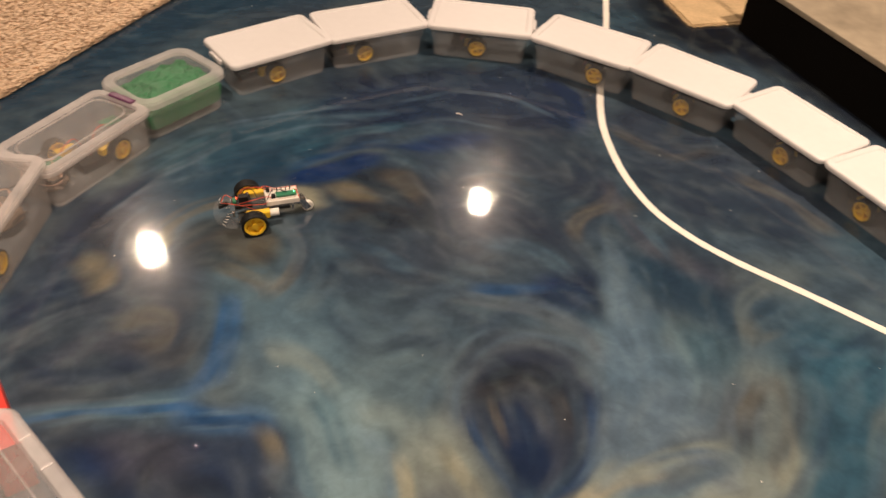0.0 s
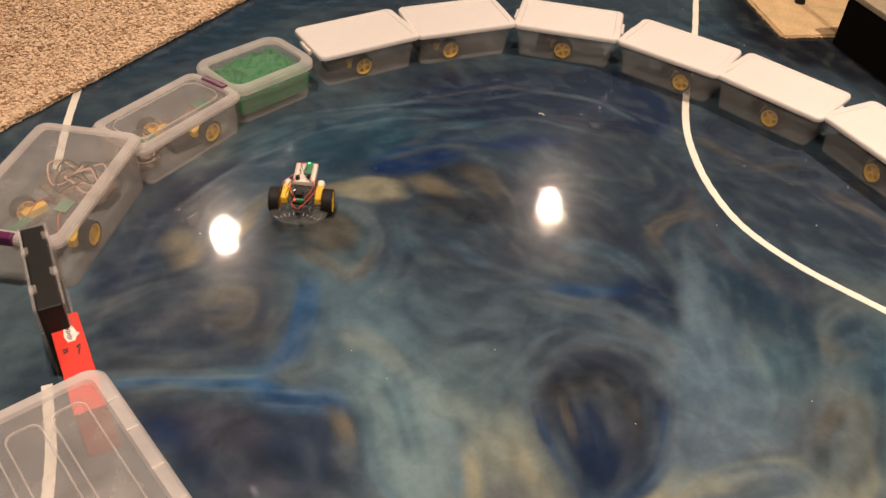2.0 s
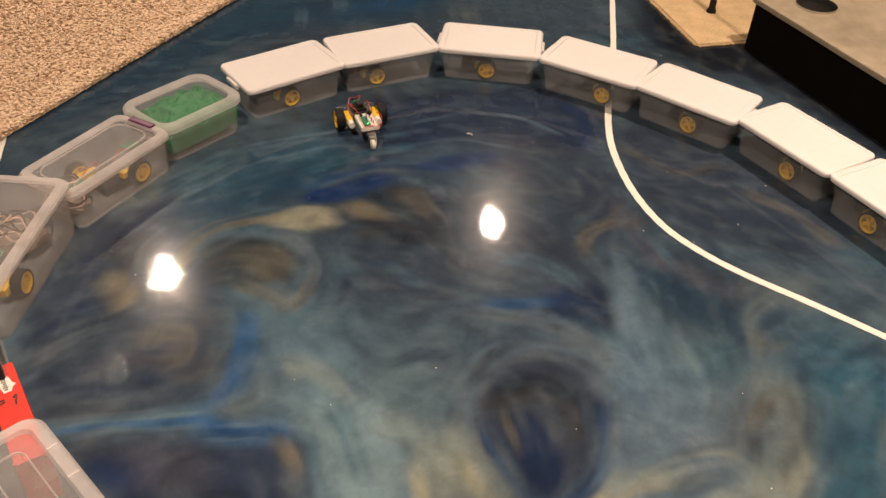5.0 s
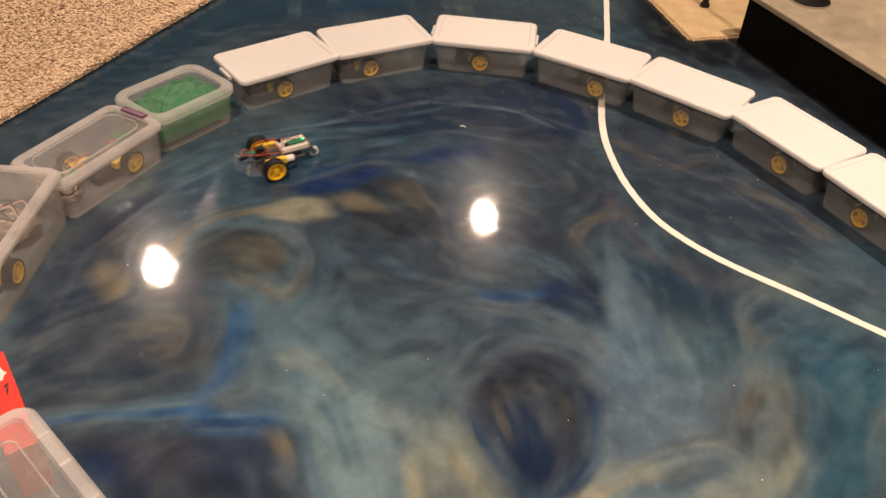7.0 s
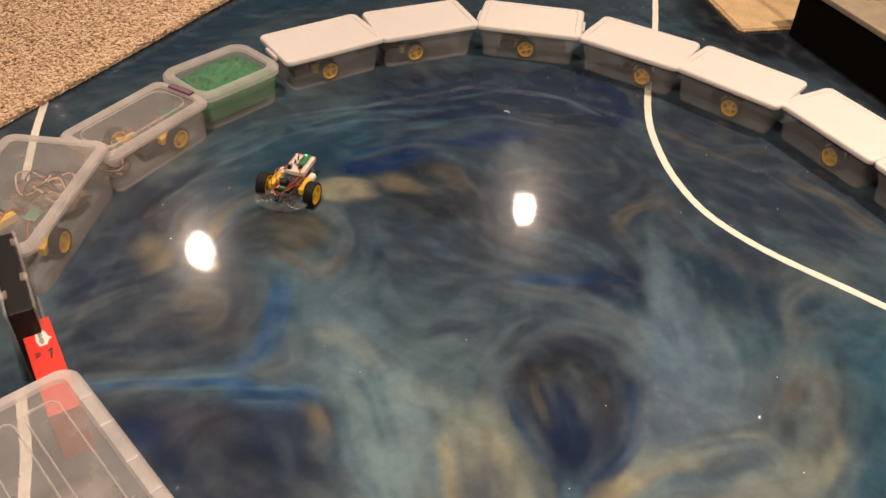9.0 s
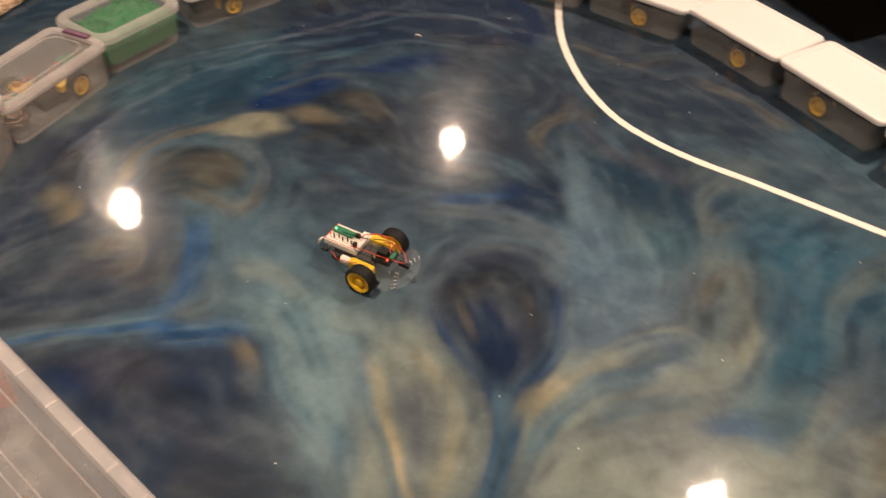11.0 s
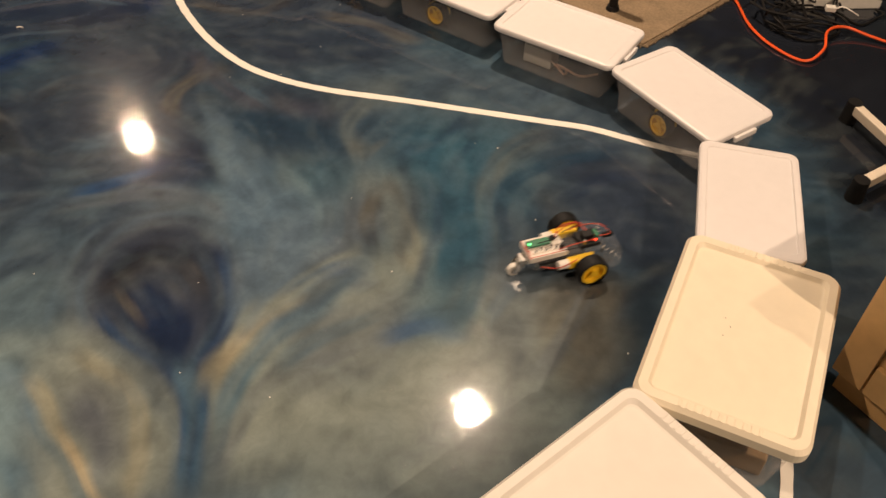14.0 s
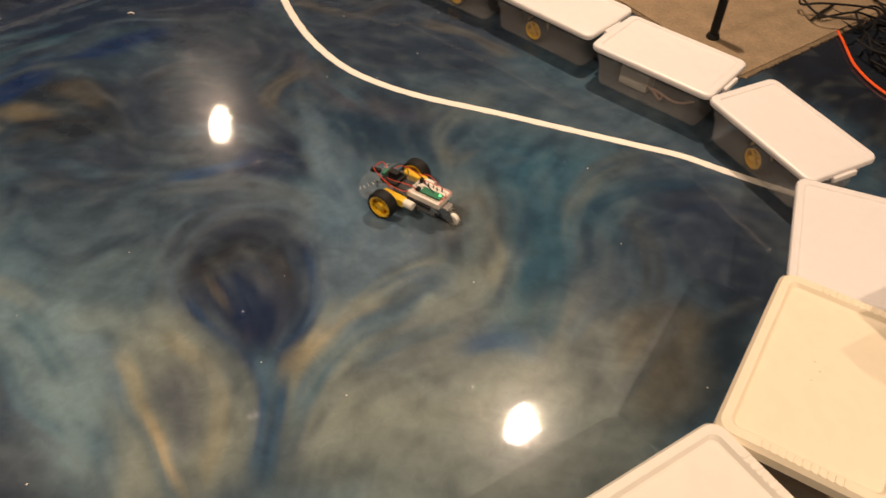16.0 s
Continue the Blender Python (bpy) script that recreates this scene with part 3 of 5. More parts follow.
pour(FOG, 0.50, 0.005, (-1.433, -0.080), (-1.340, -0.060), (-1.231, -0.063), (-1.153, -0.070))
pour(BLUE, 0.55, 0.018, (-1.156, -0.020), (-1.123, 0.040), (-1.107, 0.123), (-1.101, 0.224))
pour(BLUE, 0.40, 0.030, (-1.111, 0.021), (-1.099, 0.104), (-1.104, 0.234))
pool(BLUE, 0.75, 0.022, (-1.176, -0.055), (-1.098, -0.061), (-1.019, -0.086), (-1.008, -0.121), (-1.085, -0.140), (-1.151, -0.115))
pour(DUSK, 0.60, 0.012, (-1.141, -0.091), (-1.086, -0.105), (-1.030, -0.102))
pour(PALE, 0.45, 0.004, (-1.120, -0.080), (-1.064, -0.079), (-1.008, -0.091), (-0.986, -0.113))
pour(PALE, 0.35, 0.004, (-1.152, -0.103), (-1.097, -0.115), (-1.042, -0.109))
pool(DUSK, 0.70, 0.025, (-1.150, -0.134), (-1.042, -0.152), (-1.021, -0.246), (-1.094, -0.260), (-1.147, -0.211))
pool(NAVY, 0.50, 0.022, (-1.404, -0.127), (-1.332, -0.125), (-1.264, -0.171), (-1.303, -0.199), (-1.365, -0.188))
pool(MAUVE, 0.65, 0.020, (-1.334, -0.103), (-1.227, -0.107), (-1.166, -0.153), (-1.178, -0.219), (-1.250, -0.221), (-1.307, -0.157))
pool(UMBER, 0.85, 0.010, (-1.039, -0.131), (-0.998, -0.132), (-0.977, -0.177), (-0.999, -0.202), (-1.022, -0.191))
pool(STONE, 0.50, 0.020, (-1.036, -0.189), (-0.988, -0.197), (-0.989, -0.251), (-1.026, -0.245))
pour(DUSK, 0.60, 0.010, (-0.992, -0.124), (-0.975, -0.185), (-0.973, -0.254), (-0.955, -0.303))
pour(MIST, 0.65, 0.016, (-0.964, -0.128), (-0.954, -0.216), (-0.949, -0.284), (-0.910, -0.342))
pour(STONE, 0.75, 0.007, (-0.964, -0.275), (-0.935, -0.323), (-0.902, -0.374), (-0.892, -0.406))
pool(STONE, 0.45, 0.030, (-1.042, -0.295), (-0.960, -0.321), (-0.914, -0.402), (-0.974, -0.415), (-1.042, -0.357))
pour(COAL, 0.60, 0.012, (-1.234, -0.223), (-1.218, -0.158), (-1.172, -0.130))
pour(COAL, 0.60, 0.014, (-1.155, -0.263), (-1.136, -0.227), (-1.099, -0.246))
pour(MAUVE, 0.50, 0.030, (-1.223, -0.302), (-1.144, -0.290), (-1.082, -0.362))
pour(DUSK, 0.50, 0.030, (-1.268, -0.244), (-1.221, -0.326), (-1.148, -0.408))
pour(BROWN, 0.40, 0.040, (-1.109, -0.426), (-1.023, -0.441), (-0.948, -0.487))
pour(MAUVE, 0.50, 0.030, (-1.440, 0.108), (-1.364, 0.147), (-1.291, 0.118))
pour(UMBER, 0.40, 0.028, (-1.309, 0.193), (-1.261, 0.210), (-1.220, 0.167), (-1.239, 0.117))
pour(BROWN, 0.50, 0.030, (-1.269, 0.120), (-1.205, 0.080), (-1.172, 0.111))
pour(STONE, 0.40, 0.020, (-1.559, 0.147), (-1.489, 0.210), (-1.408, 0.238))
pour(DUSK, 0.50, 0.030, (-1.575, 0.218), (-1.529, 0.286), (-1.460, 0.318))
pour(DUSK, 0.50, 0.025, (-1.470, 0.058), (-1.365, 0.048), (-1.277, 0.087))
pool(COAL, 0.80, 0.020, (-1.239, 0.442), (-1.205, 0.524), (-1.135, 0.546), (-1.033, 0.509), (-0.983, 0.420), (-1.023, 0.339), (-1.123, 0.337), (-1.205, 0.365))
pool(UMBER, 0.40, 0.025, (-1.132, 0.500), (-1.033, 0.480), (-1.003, 0.400), (-1.057, 0.352), (-1.128, 0.411))
pour(BROWN, 0.60, 0.010, (-1.198, 0.438), (-1.145, 0.478), (-1.075, 0.472), (-1.017, 0.423))
pool(TAN, 0.75, 0.010, (-1.065, 0.618), (-0.976, 0.666), (-0.900, 0.639), (-0.887, 0.573), (-0.968, 0.561), (-1.027, 0.575))
pour(TAN, 0.50, 0.010, (-1.035, 0.610), (-0.968, 0.630), (-0.908, 0.605))
pour(UMBER, 0.80, 0.015, (-1.277, 0.435), (-1.254, 0.528), (-1.188, 0.586), (-1.124, 0.608), (-1.050, 0.621))
pour(UMBER, 0.50, 0.007, (-1.276, 0.535), (-1.225, 0.601), (-1.125, 0.643))
pour(STONE, 0.50, 0.018, (-1.019, 0.548), (-0.961, 0.451), (-0.959, 0.354), (-1.002, 0.277), (-1.055, 0.272))
pour(UMBER, 0.50, 0.020, (-1.110, 0.336), (-1.042, 0.290), (-1.008, 0.258), (-0.976, 0.314))
pour(FOG, 0.15, 0.006, (-0.976, 0.486), (-0.941, 0.394), (-0.962, 0.293))
pour(MIST, 0.20, 0.030, (-0.949, 0.272), (-0.907, 0.349), (-0.890, 0.479))
pool(UMBER, 0.97, 0.012, (-1.474, 0.410), (-1.434, 0.433), (-1.381, 0.391), (-1.357, 0.319), (-1.399, 0.297), (-1.432, 0.345))
pool(COAL, 0.60, 0.020, (-1.470, 0.528), (-1.396, 0.592), (-1.350, 0.507), (-1.377, 0.412), (-1.437, 0.448))
pour(FOG, 0.45, 0.006, (-1.376, 0.401), (-1.379, 0.521), (-1.327, 0.610))
pour(FOG, 0.40, 0.008, (-1.411, 0.593), (-1.336, 0.685), (-1.236, 0.729))
pool(NAVY, 0.97, 0.010, (-0.976, 0.703), (-0.881, 0.755), (-0.734, 0.805), (-0.730, 0.749), (-0.821, 0.696), (-0.930, 0.673))
pool(NAVY, 0.80, 0.014, (-0.657, 0.846), (-0.437, 0.903), (-0.401, 0.863), (-0.486, 0.810), (-0.604, 0.795))
pour(NAVY, 0.60, 0.012, (-0.880, 0.797), (-0.781, 0.832), (-0.650, 0.828))
pour(BLUE, 0.30, 0.020, (-0.944, 0.760), (-0.847, 0.808), (-0.714, 0.857))
pool(COAL, 0.60, 0.020, (-0.853, 0.659), (-0.725, 0.715), (-0.618, 0.680), (-0.594, 0.501), (-0.717, 0.464), (-0.815, 0.519))
pool(UMBER, 0.75, 0.012, (-0.866, 0.652), (-0.806, 0.673), (-0.735, 0.598), (-0.797, 0.578))
pool(UMBER, 0.45, 0.016, (-0.711, 0.700), (-0.646, 0.709), (-0.615, 0.640), (-0.639, 0.565), (-0.679, 0.619))
pour(STONE, 0.40, 0.007, (-0.634, 0.681), (-0.600, 0.574), (-0.593, 0.454), (-0.615, 0.344))
pour(STONE, 0.35, 0.006, (-0.644, 0.458), (-0.650, 0.348), (-0.623, 0.283))
pour(BROWN, 0.50, 0.020, (-0.830, 0.520), (-0.753, 0.562), (-0.680, 0.532))
pour(FOG, 0.60, 0.008, (-1.366, 0.807), (-1.222, 0.940), (-1.043, 1.020), (-0.837, 1.055))
pour(FOG, 0.55, 0.006, (-1.283, 0.746), (-1.137, 0.874), (-0.942, 0.959), (-0.807, 0.962))
pour(FOG, 0.45, 0.006, (-1.344, 0.751), (-1.261, 0.841), (-1.155, 0.920))
pour(FOG, 0.50, 0.008, (-0.624, 1.080), (-0.456, 1.124), (-0.299, 1.078), (-0.176, 0.974))
pour(FOG, 0.40, 0.006, (-0.707, 0.932), (-0.532, 0.967), (-0.366, 0.916))
pour(STONE, 0.35, 0.006, (-0.423, 0.992), (-0.303, 0.967), (-0.194, 0.975))
pour(TEAL, 0.60, 0.020, (-0.943, 0.845), (-0.810, 0.909), (-0.673, 0.939))
pour(DEEP, 0.60, 0.020, (-1.145, 0.722), (-1.038, 0.767), (-0.944, 0.793))
pour(NAVY, 0.50, 0.020, (-0.135, 1.145), (-0.079, 1.069), (-0.105, 0.903))
pour(BROWN, 0.60, 0.020, (0.008, 0.863), (0.106, 0.735), (0.218, 0.756))
pour(UMBER, 0.35, 0.020, (0.279, 0.608), (0.358, 0.521), (0.409, 0.392))
pour(UMBER, 0.45, 0.022, (-0.256, 0.425), (-0.213, 0.498), (-0.144, 0.522), (-0.079, 0.526))
# reddish and pale streaks of a mirrored far object, painted as pigment
pour(MAUVE, 0.60, 0.025, (-0.118, 0.613), (-0.100, 0.459), (-0.063, 0.340))
pour(MIST, 0.50, 0.014, (-0.055, 0.408), (-0.040, 0.360), (-0.037, 0.326))
pour(SLATE, 0.50, 0.030, (-0.371, 0.482), (-0.304, 0.383), (-0.265, 0.251))
pour(MIST, 0.40, 0.030, (-0.463, 0.397), (-0.381, 0.367), (-0.325, 0.298))
pour(FOG, 0.40, 0.030, (-0.179, 0.350), (-0.205, 0.165), (-0.262, 0.024))
pour(OLIVE, 0.22, 0.035, (0.018, -0.072), (0.022, -0.187), (-0.017, -0.285), (-0.118, -0.372), (-0.241, -0.429))
pour(BROWN, 0.55, 0.022, (-0.001, -0.128), (-0.048, -0.184), (-0.062, -0.256))
pour(UMBER, 0.25, 0.030, (0.245, -0.218), (0.357, -0.132), (0.479, -0.131))
pour(OLIVE, 0.20, 0.022, (0.158, -0.359), (0.222, -0.249), (0.326, -0.174), (0.433, -0.167))
pool(OLIVE, 0.55, 0.020, (0.011, -0.263), (0.062, -0.317), (0.020, -0.369), (-0.031, -0.373), (-0.025, -0.320))
pour(DEEP, 0.65, 0.022, (0.278, -0.239), (0.416, -0.232), (0.557, -0.272))
pour(DUSK, 0.50, 0.015, (0.147, -0.010), (0.238, -0.018), (0.335, 0.027))
pour(OLIVE, 0.30, 0.020, (0.046, 0.029), (0.076, 0.138), (0.152, 0.186))
pour(BLUE, 0.35, 0.020, (-0.187, -0.263), (-0.135, -0.287), (-0.139, -0.340))
pour(BLUE, 0.45, 0.018, (-0.163, -0.488), (-0.103, -0.494), (-0.060, -0.547))
pour(TEAL, 0.60, 0.018, (0.158, -0.317), (0.057, -0.449), (-0.052, -0.536))
pour(DUSK, 0.40, 0.010, (0.307, -0.062), (0.158, -0.162), (0.067, -0.299), (-0.052, -0.415))
pour(FOG, 0.30, 0.012, (-0.208, 0.072), (-0.227, -0.110), (-0.329, -0.270), (-0.402, -0.324))
pour(STONE, 0.60, 0.020, (0.052, -0.684), (0.168, -0.628), (0.226, -0.595))
pour(FOG, 0.35, 0.014, (0.028, -0.537), (0.091, -0.508), (0.158, -0.496))
pour(DUSK, 0.50, 0.018, (0.407, -0.345), (0.523, -0.349), (0.610, -0.428))
pour(BROWN, 0.40, 0.030, (0.341, -0.325), (0.302, -0.451), (0.207, -0.546))
pour(MIST, 0.50, 0.020, (-0.354, -0.419), (-0.268, -0.412), (-0.183, -0.417))
pour(OLIVE, 0.40, 0.020, (-0.435, -0.514), (-0.326, -0.498), (-0.232, -0.499))
pour(SAND, 0.80, 0.007, (-0.763, -0.365), (-0.760, -0.432), (-0.749, -0.500))
pour(TAN, 0.50, 0.014, (-0.771, -0.222), (-0.766, -0.310), (-0.762, -0.379))
pour(SLATE, 0.40, 0.012, (0.117, -0.056), (0.087, -0.175), (0.013, -0.275))
pour(UMBER, 0.30, 0.012, (0.063, -0.084), (0.042, -0.200), (-0.023, -0.299), (-0.026, -0.357))
pour(MIST, 0.40, 0.010, (0.151, -0.098), (0.105, -0.243), (0.025, -0.352))
pour(FOG, 0.40, 0.006, (-0.641, -0.310), (-0.601, -0.382), (-0.596, -0.456), (-0.626, -0.542))
pour(OLIVE, 0.50, 0.007, (-0.497, -0.399), (-0.533, -0.467), (-0.566, -0.530))
pour(FOG, 0.45, 0.005, (-0.333, -0.037), (-0.346, -0.137), (-0.383, -0.240), (-0.431, -0.297))
pour(FOG, 0.35, 0.006, (-0.711, -0.109), (-0.661, -0.019), (-0.583, 0.075), (-0.505, 0.139))
pour(COAL, 0.40, 0.010, (-0.510, -0.009), (-0.433, -0.004), (-0.385, -0.064))
pour(UMBER, 0.15, 0.008, (-0.471, -0.132), (-0.459, -0.197), (-0.460, -0.256))
pour(FOG, 0.10, 0.008, (-0.533, -0.114), (-0.508, -0.166), (-0.512, -0.233))
pour(SLATE, 0.50, 0.008, (-0.396, -0.009), (-0.382, -0.098), (-0.405, -0.206), (-0.445, -0.266))
pour(BROWN, 0.40, 0.012, (-0.496, 0.643), (-0.408, 0.690), (-0.324, 0.629))
pour(COAL, 0.40, 0.020, (-0.746, 0.467), (-0.641, 0.481), (-0.567, 0.384))
pour(MIST, 0.40, 0.020, (-0.892, 0.390), (-0.779, 0.402), (-0.701, 0.331))
pour(SLATE, 0.40, 0.020, (-0.713, 0.212), (-0.640, 0.264), (-0.575, 0.238))
pour(FOG, 0.40, 0.006, (-0.778, 0.073), (-0.693, 0.154), (-0.615, 0.242), (-0.555, 0.277))
pour(FOG, 0.35, 0.006, (-0.660, 0.207), (-0.603, 0.231), (-0.538, 0.215), (-0.480, 0.162))
pour(DUSK, 0.40, 0.010, (-0.540, 0.121), (-0.447, 0.188), (-0.372, 0.161))
pour(FOG, 0.35, 0.010, (-1.174, 0.952), (-1.009, 1.002), (-0.873, 1.008), (-0.738, 0.982))
pour(MIST, 0.50, 0.020, (-1.073, 0.884), (-0.942, 0.959), (-0.805, 1.003), (-0.701, 1.012))
pour(UMBER, 0.25, 0.014, (-0.224, 0.518), (-0.171, 0.539), (-0.109, 0.585))
pour(DUSK, 0.50, 0.020, (-0.846, 0.837), (-0.683, 0.825), (-0.564, 0.730))
pour(STONE, 0.30, 0.006, (-0.823, 0.644), (-0.734, 0.611), (-0.678, 0.556))
pour(SLATE, 0.50, 0.020, (-0.821, 0.422), (-0.747, 0.321), (-0.642, 0.283))
pour(SLATE, 0.40, 0.025, (-0.866, 0.158), (-0.798, 0.073), (-0.695, 0.093), (-0.626, 0.046))
pour(PALE, 0.35, 0.012, (-0.117, 0.038), (-0.118, -0.072), (-0.166, -0.166))
pour(MIST, 0.35, 0.014, (-0.060, 0.010), (-0.082, -0.113), (-0.142, -0.202))
pour(UMBER, 0.40, 0.012, (0.051, 0.060), (0.078, 0.026), (0.119, 0.039))
pour(UMBER, 0.30, 0.014, (-0.034, -0.155), (0.017, -0.112), (0.068, -0.103))
pour(TAN, 0.35, 0.012, (-0.019, -0.344), (0.017, -0.306), (0.040, -0.232))
pour(MIST, 0.40, 0.012, (0.289, -0.121), (0.252, -0.235), (0.138, -0.370))
pool(DEEP, 0.70, 0.060, (-1.885, 1.130), (-1.699, 1.438), (-1.404, 1.763), (-1.115, 2.283), (-0.442, 2.381), (-0.450, 1.912), (-0.850, 1.781), (-1.216, 1.660), (-1.535, 1.313), (-1.786, 1.123))
pour(BLUE, 0.40, 0.050, (-0.802, 1.930), (-0.620, 2.001), (-0.470, 2.135))
pour(FOG, 0.40, 0.015, (-1.018, 1.839), (-0.844, 1.985), (-0.568, 2.082))
# dark floor beyond the boxes, with the platform's shade put into the pigment
pool(COAL, 0.95, 0.10, (0.30, 1.55), (0.58, 1.25), (0.72, 0.85), (0.95, 0.35), (1.05, -0.30), (0.98, -0.85), (2.2, -1.1), (2.6, 1.0), (1.4, 2.6), (0.55, 2.4))
pool(COAL, 0.8, 0.10, (0.45, 1.60), (0.66, 1.30), (0.85, 0.85), (1.02, 0.35), (1.10, -0.30), (1.02, -0.85), (2.2, -1.1), (2.6, 1.0), (1.4, 2.6), (0.65, 2.4))


def comb():
    """Draws the pigments out along the flow of the pours, as the wet resin was combed."""
    ix, iy = np.nonzero((FX >= -2.1) & (FX < 1.25))[0], np.nonzero((FY >= -1.15) & (FY < 1.75))[0]
    sub = np.ix_(iy, ix)
    shape = GX.shape
    swirl = 2 * math.pi * 2 * (clouds(PX * 1.3, PY * 1.3, 90, 2) - 0.5)
    c2 = (FLOW[0] + 0.12 * np.cos(swirl)).reshape(shape)[sub]
    s2 = (FLOW[1] + 0.12 * np.sin(swirl)).reshape(shape)[sub]
    th = np.arctan2(s2, c2) / 2
    ux, uy = np.cos(th), np.sin(th)
    ny, nx = ux.shape
    rs = np.random.RandomState(3)
    fine = rs.rand(ny, nx)
    fine = (fine + np.roll(fine, 1, 0) + np.roll(fine, 1, 1) + np.roll(np.roll(fine, 1, 0), 1, 1)) / 4
    coarse = clouds(GX[sub] * 34, GY[sub] * 34, 95, 3)
    src = np.concatenate([PIGMENT.reshape(*shape, 3)[sub], fine[..., None], coarse[..., None]], 2)
    total, count = src.copy(), 1
    jj, ii = np.meshgrid(np.arange(nx, dtype=float), np.arange(ny, dtype=float))
    for way in (1, -1):
        x, y, dx, dy = jj.copy(), ii.copy(), ux * way, uy * way
        for step in range(4):
            x, y = np.clip(x + dx, 0, nx - 1.001), np.clip(y + dy, 0, ny - 1.001)
            i, j = y.astype(int), x.astype(int)
            fx, fy = (x - j)[..., None], (y - i)[..., None]
            total += (src[i, j] * (1 - fx) + src[i, j + 1] * fx) * (1 - fy) + (src[i + 1, j] * (1 - fx) + src[i + 1, j + 1] * fx) * fy
            count += 1
            vx, vy = ux[i, j], uy[i, j]
            turn = np.sign(vx * dx + vy * dy)
            turn[turn == 0] = 1
            dx, dy = vx * turn, vy * turn
    total /= count
    lic, broad = total[..., 3] - total[..., 3].mean(), total[..., 4] - total[..., 4].mean()
    streak = 1 + 0.02 * lic / lic.std() + 0.06 * broad / broad.std()
    combed = total[..., :3] * np.clip(streak, 0.5, 1.7)[..., None]
    full = PIGMENT.reshape(*shape, 3)
    # threads of the neighbouring pigments drawn out along the flow
    thread = np.clip(broad / broad.std() * 0.06, -0.2, 0.2)[..., None]
    combed += np.clip(thread, 0, 1) * (np.array(OLIVE) * 0.7 - combed) + np.clip(-thread, 0, 1) * (np.array(DUSK) - combed)
    full[sub] = combed
    # thin wisps and clotting
    n1 = clouds(WX * 5 + 2.5 * clouds(WX * 2, WY * 2, 140), WY * 5 + 2.5 * clouds(WX * 2 + 30, WY * 2, 150), 130, 5)
    wisp = np.clip(1 - np.abs(n1 - 0.5) * 9, 0, 1) ** 2 * np.clip(clouds(PX * 2.5, PY * 2.5, 160, 2) * 2 - 0.6, 0, 1)
    blend(0.10 * wisp, PALE)
    n2 = clouds(WX * 6 + 3 * clouds(WX * 3, WY * 3, 170), WY * 6, 180, 5)
    blend(np.clip((n2 - 0.58) * 2.0, 0, 0.14), SLATE)
    PIGMENT[:] *= (1.01 + 0.08 * clouds(WX * 22, WY * 22, 210, 4))[:, None]



comb()


def build_floor():
    nx, ny = len(FX), len(FY)
    co = np.stack([PX, PY, np.zeros(len(PX))], 1)
    i = (np.arange(ny - 1)[:, None] * nx + np.arange(nx - 1)[None, :]).ravel()
    quads = np.stack([i, i + 1, i + nx + 1, i + nx], 1)
    me = bpy.data.meshes.new("floor")
    me.vertices.add(len(co)), me.loops.add(quads.size), me.polygons.add(len(quads))
    me.vertices.foreach_set("co", co.ravel())
    me.loops.foreach_set("vertex_index", quads.ravel().astype(np.int32))
    me.polygons.foreach_set("loop_start", np.arange(0, quads.size, 4, dtype=np.int32))
    me.update(calc_edges=True)
    layer = me.color_attributes.new("pigment", "FLOAT_COLOR", "POINT")
    layer.data.foreach_set("color", np.concatenate([PIGMENT, np.ones((len(co), 1))], 1).ravel().astype(np.float32))
    me.materials.append(RESIN)
    tagged(new("floor", me), "glossy marbled blue, grey and tan poured resin floor", "floor", kind="structure")


build_floor()


# ---- room shell ----
def slab(name, sx, sy, sz, at, material, label, category):
    ob = new(name, mesh_of(name, brick(sx, sy, sz), material))
    ob.matrix_basis = at
    return tagged(ob, label, category, kind="structure")


# assumed shell out of view, dark to hold down its reflection in the resin
slab("ceiling", 9.2, 10.7, 0.1, pose(-0.5, 0.75, CEILING + 0.05), CEIL, "dark painted flat basement ceiling, unseen", "ceiling")
slab("wall_north", 9.2, 0.1, CEILING, pose(-0.5, 6.05, CEILING / 2), WALL, "plain dark painted wall, unseen", "wall")
slab("wall_south", 9.2, 0.1, CEILING, pose(-0.5, -4.55, CEILING / 2), WALL, "plain dark painted wall, unseen", "wall")
slab("wall_west", 0.1, 10.5, CEILING, pose(-5.05, 0.75, CEILING / 2), WALL, "plain dark painted wall, unseen", "wall")
slab("wall_east", 0.1, 10.5, CEILING, pose(4.05, 0.75, CEILING / 2), WALL, "plain dark painted wall, unseen", "wall")

# trims for all six cans, the three added fill lamps included
for lx, ly, watts in LAMPS:
    t = thing("ceiling_lamp", pose(lx, ly, CEILING), "white round recessed ceiling lamp, lit, of three mirrored and three added", "lamp", "recessed ceiling lamps")
    part("trim_ring", lathe([(0.078, 0), (0.10, 0), (0.10, -0.006), (0.08, -0.010)], 28), CEIL, t)

# white course tape on the floor
tape = new("floor_tape", mesh_of("floor_tape", ribbon([(0.50, 2.75), (0.36, 2.31), (0.234, 1.863), (0.152, 1.568), (0.075, 1.33), (0.006, 1.12), (-0.036, 0.955), (-0.052, 0.82), (-0.050, 0.66), (-0.020, 0.51),
    (0.035, 0.40), (0.118, 0.294), (0.25, 0.165), (0.376, 0.037), (0.507, -0.096), (0.586, -0.178), (0.645, -0.265), (0.712, -0.36), (0.80, -0.48)], 0.021, 0.0003, 0.0016), TAPE))
tagged(tape, "white tape line curving across the resin floor", "tape", kind="structure")
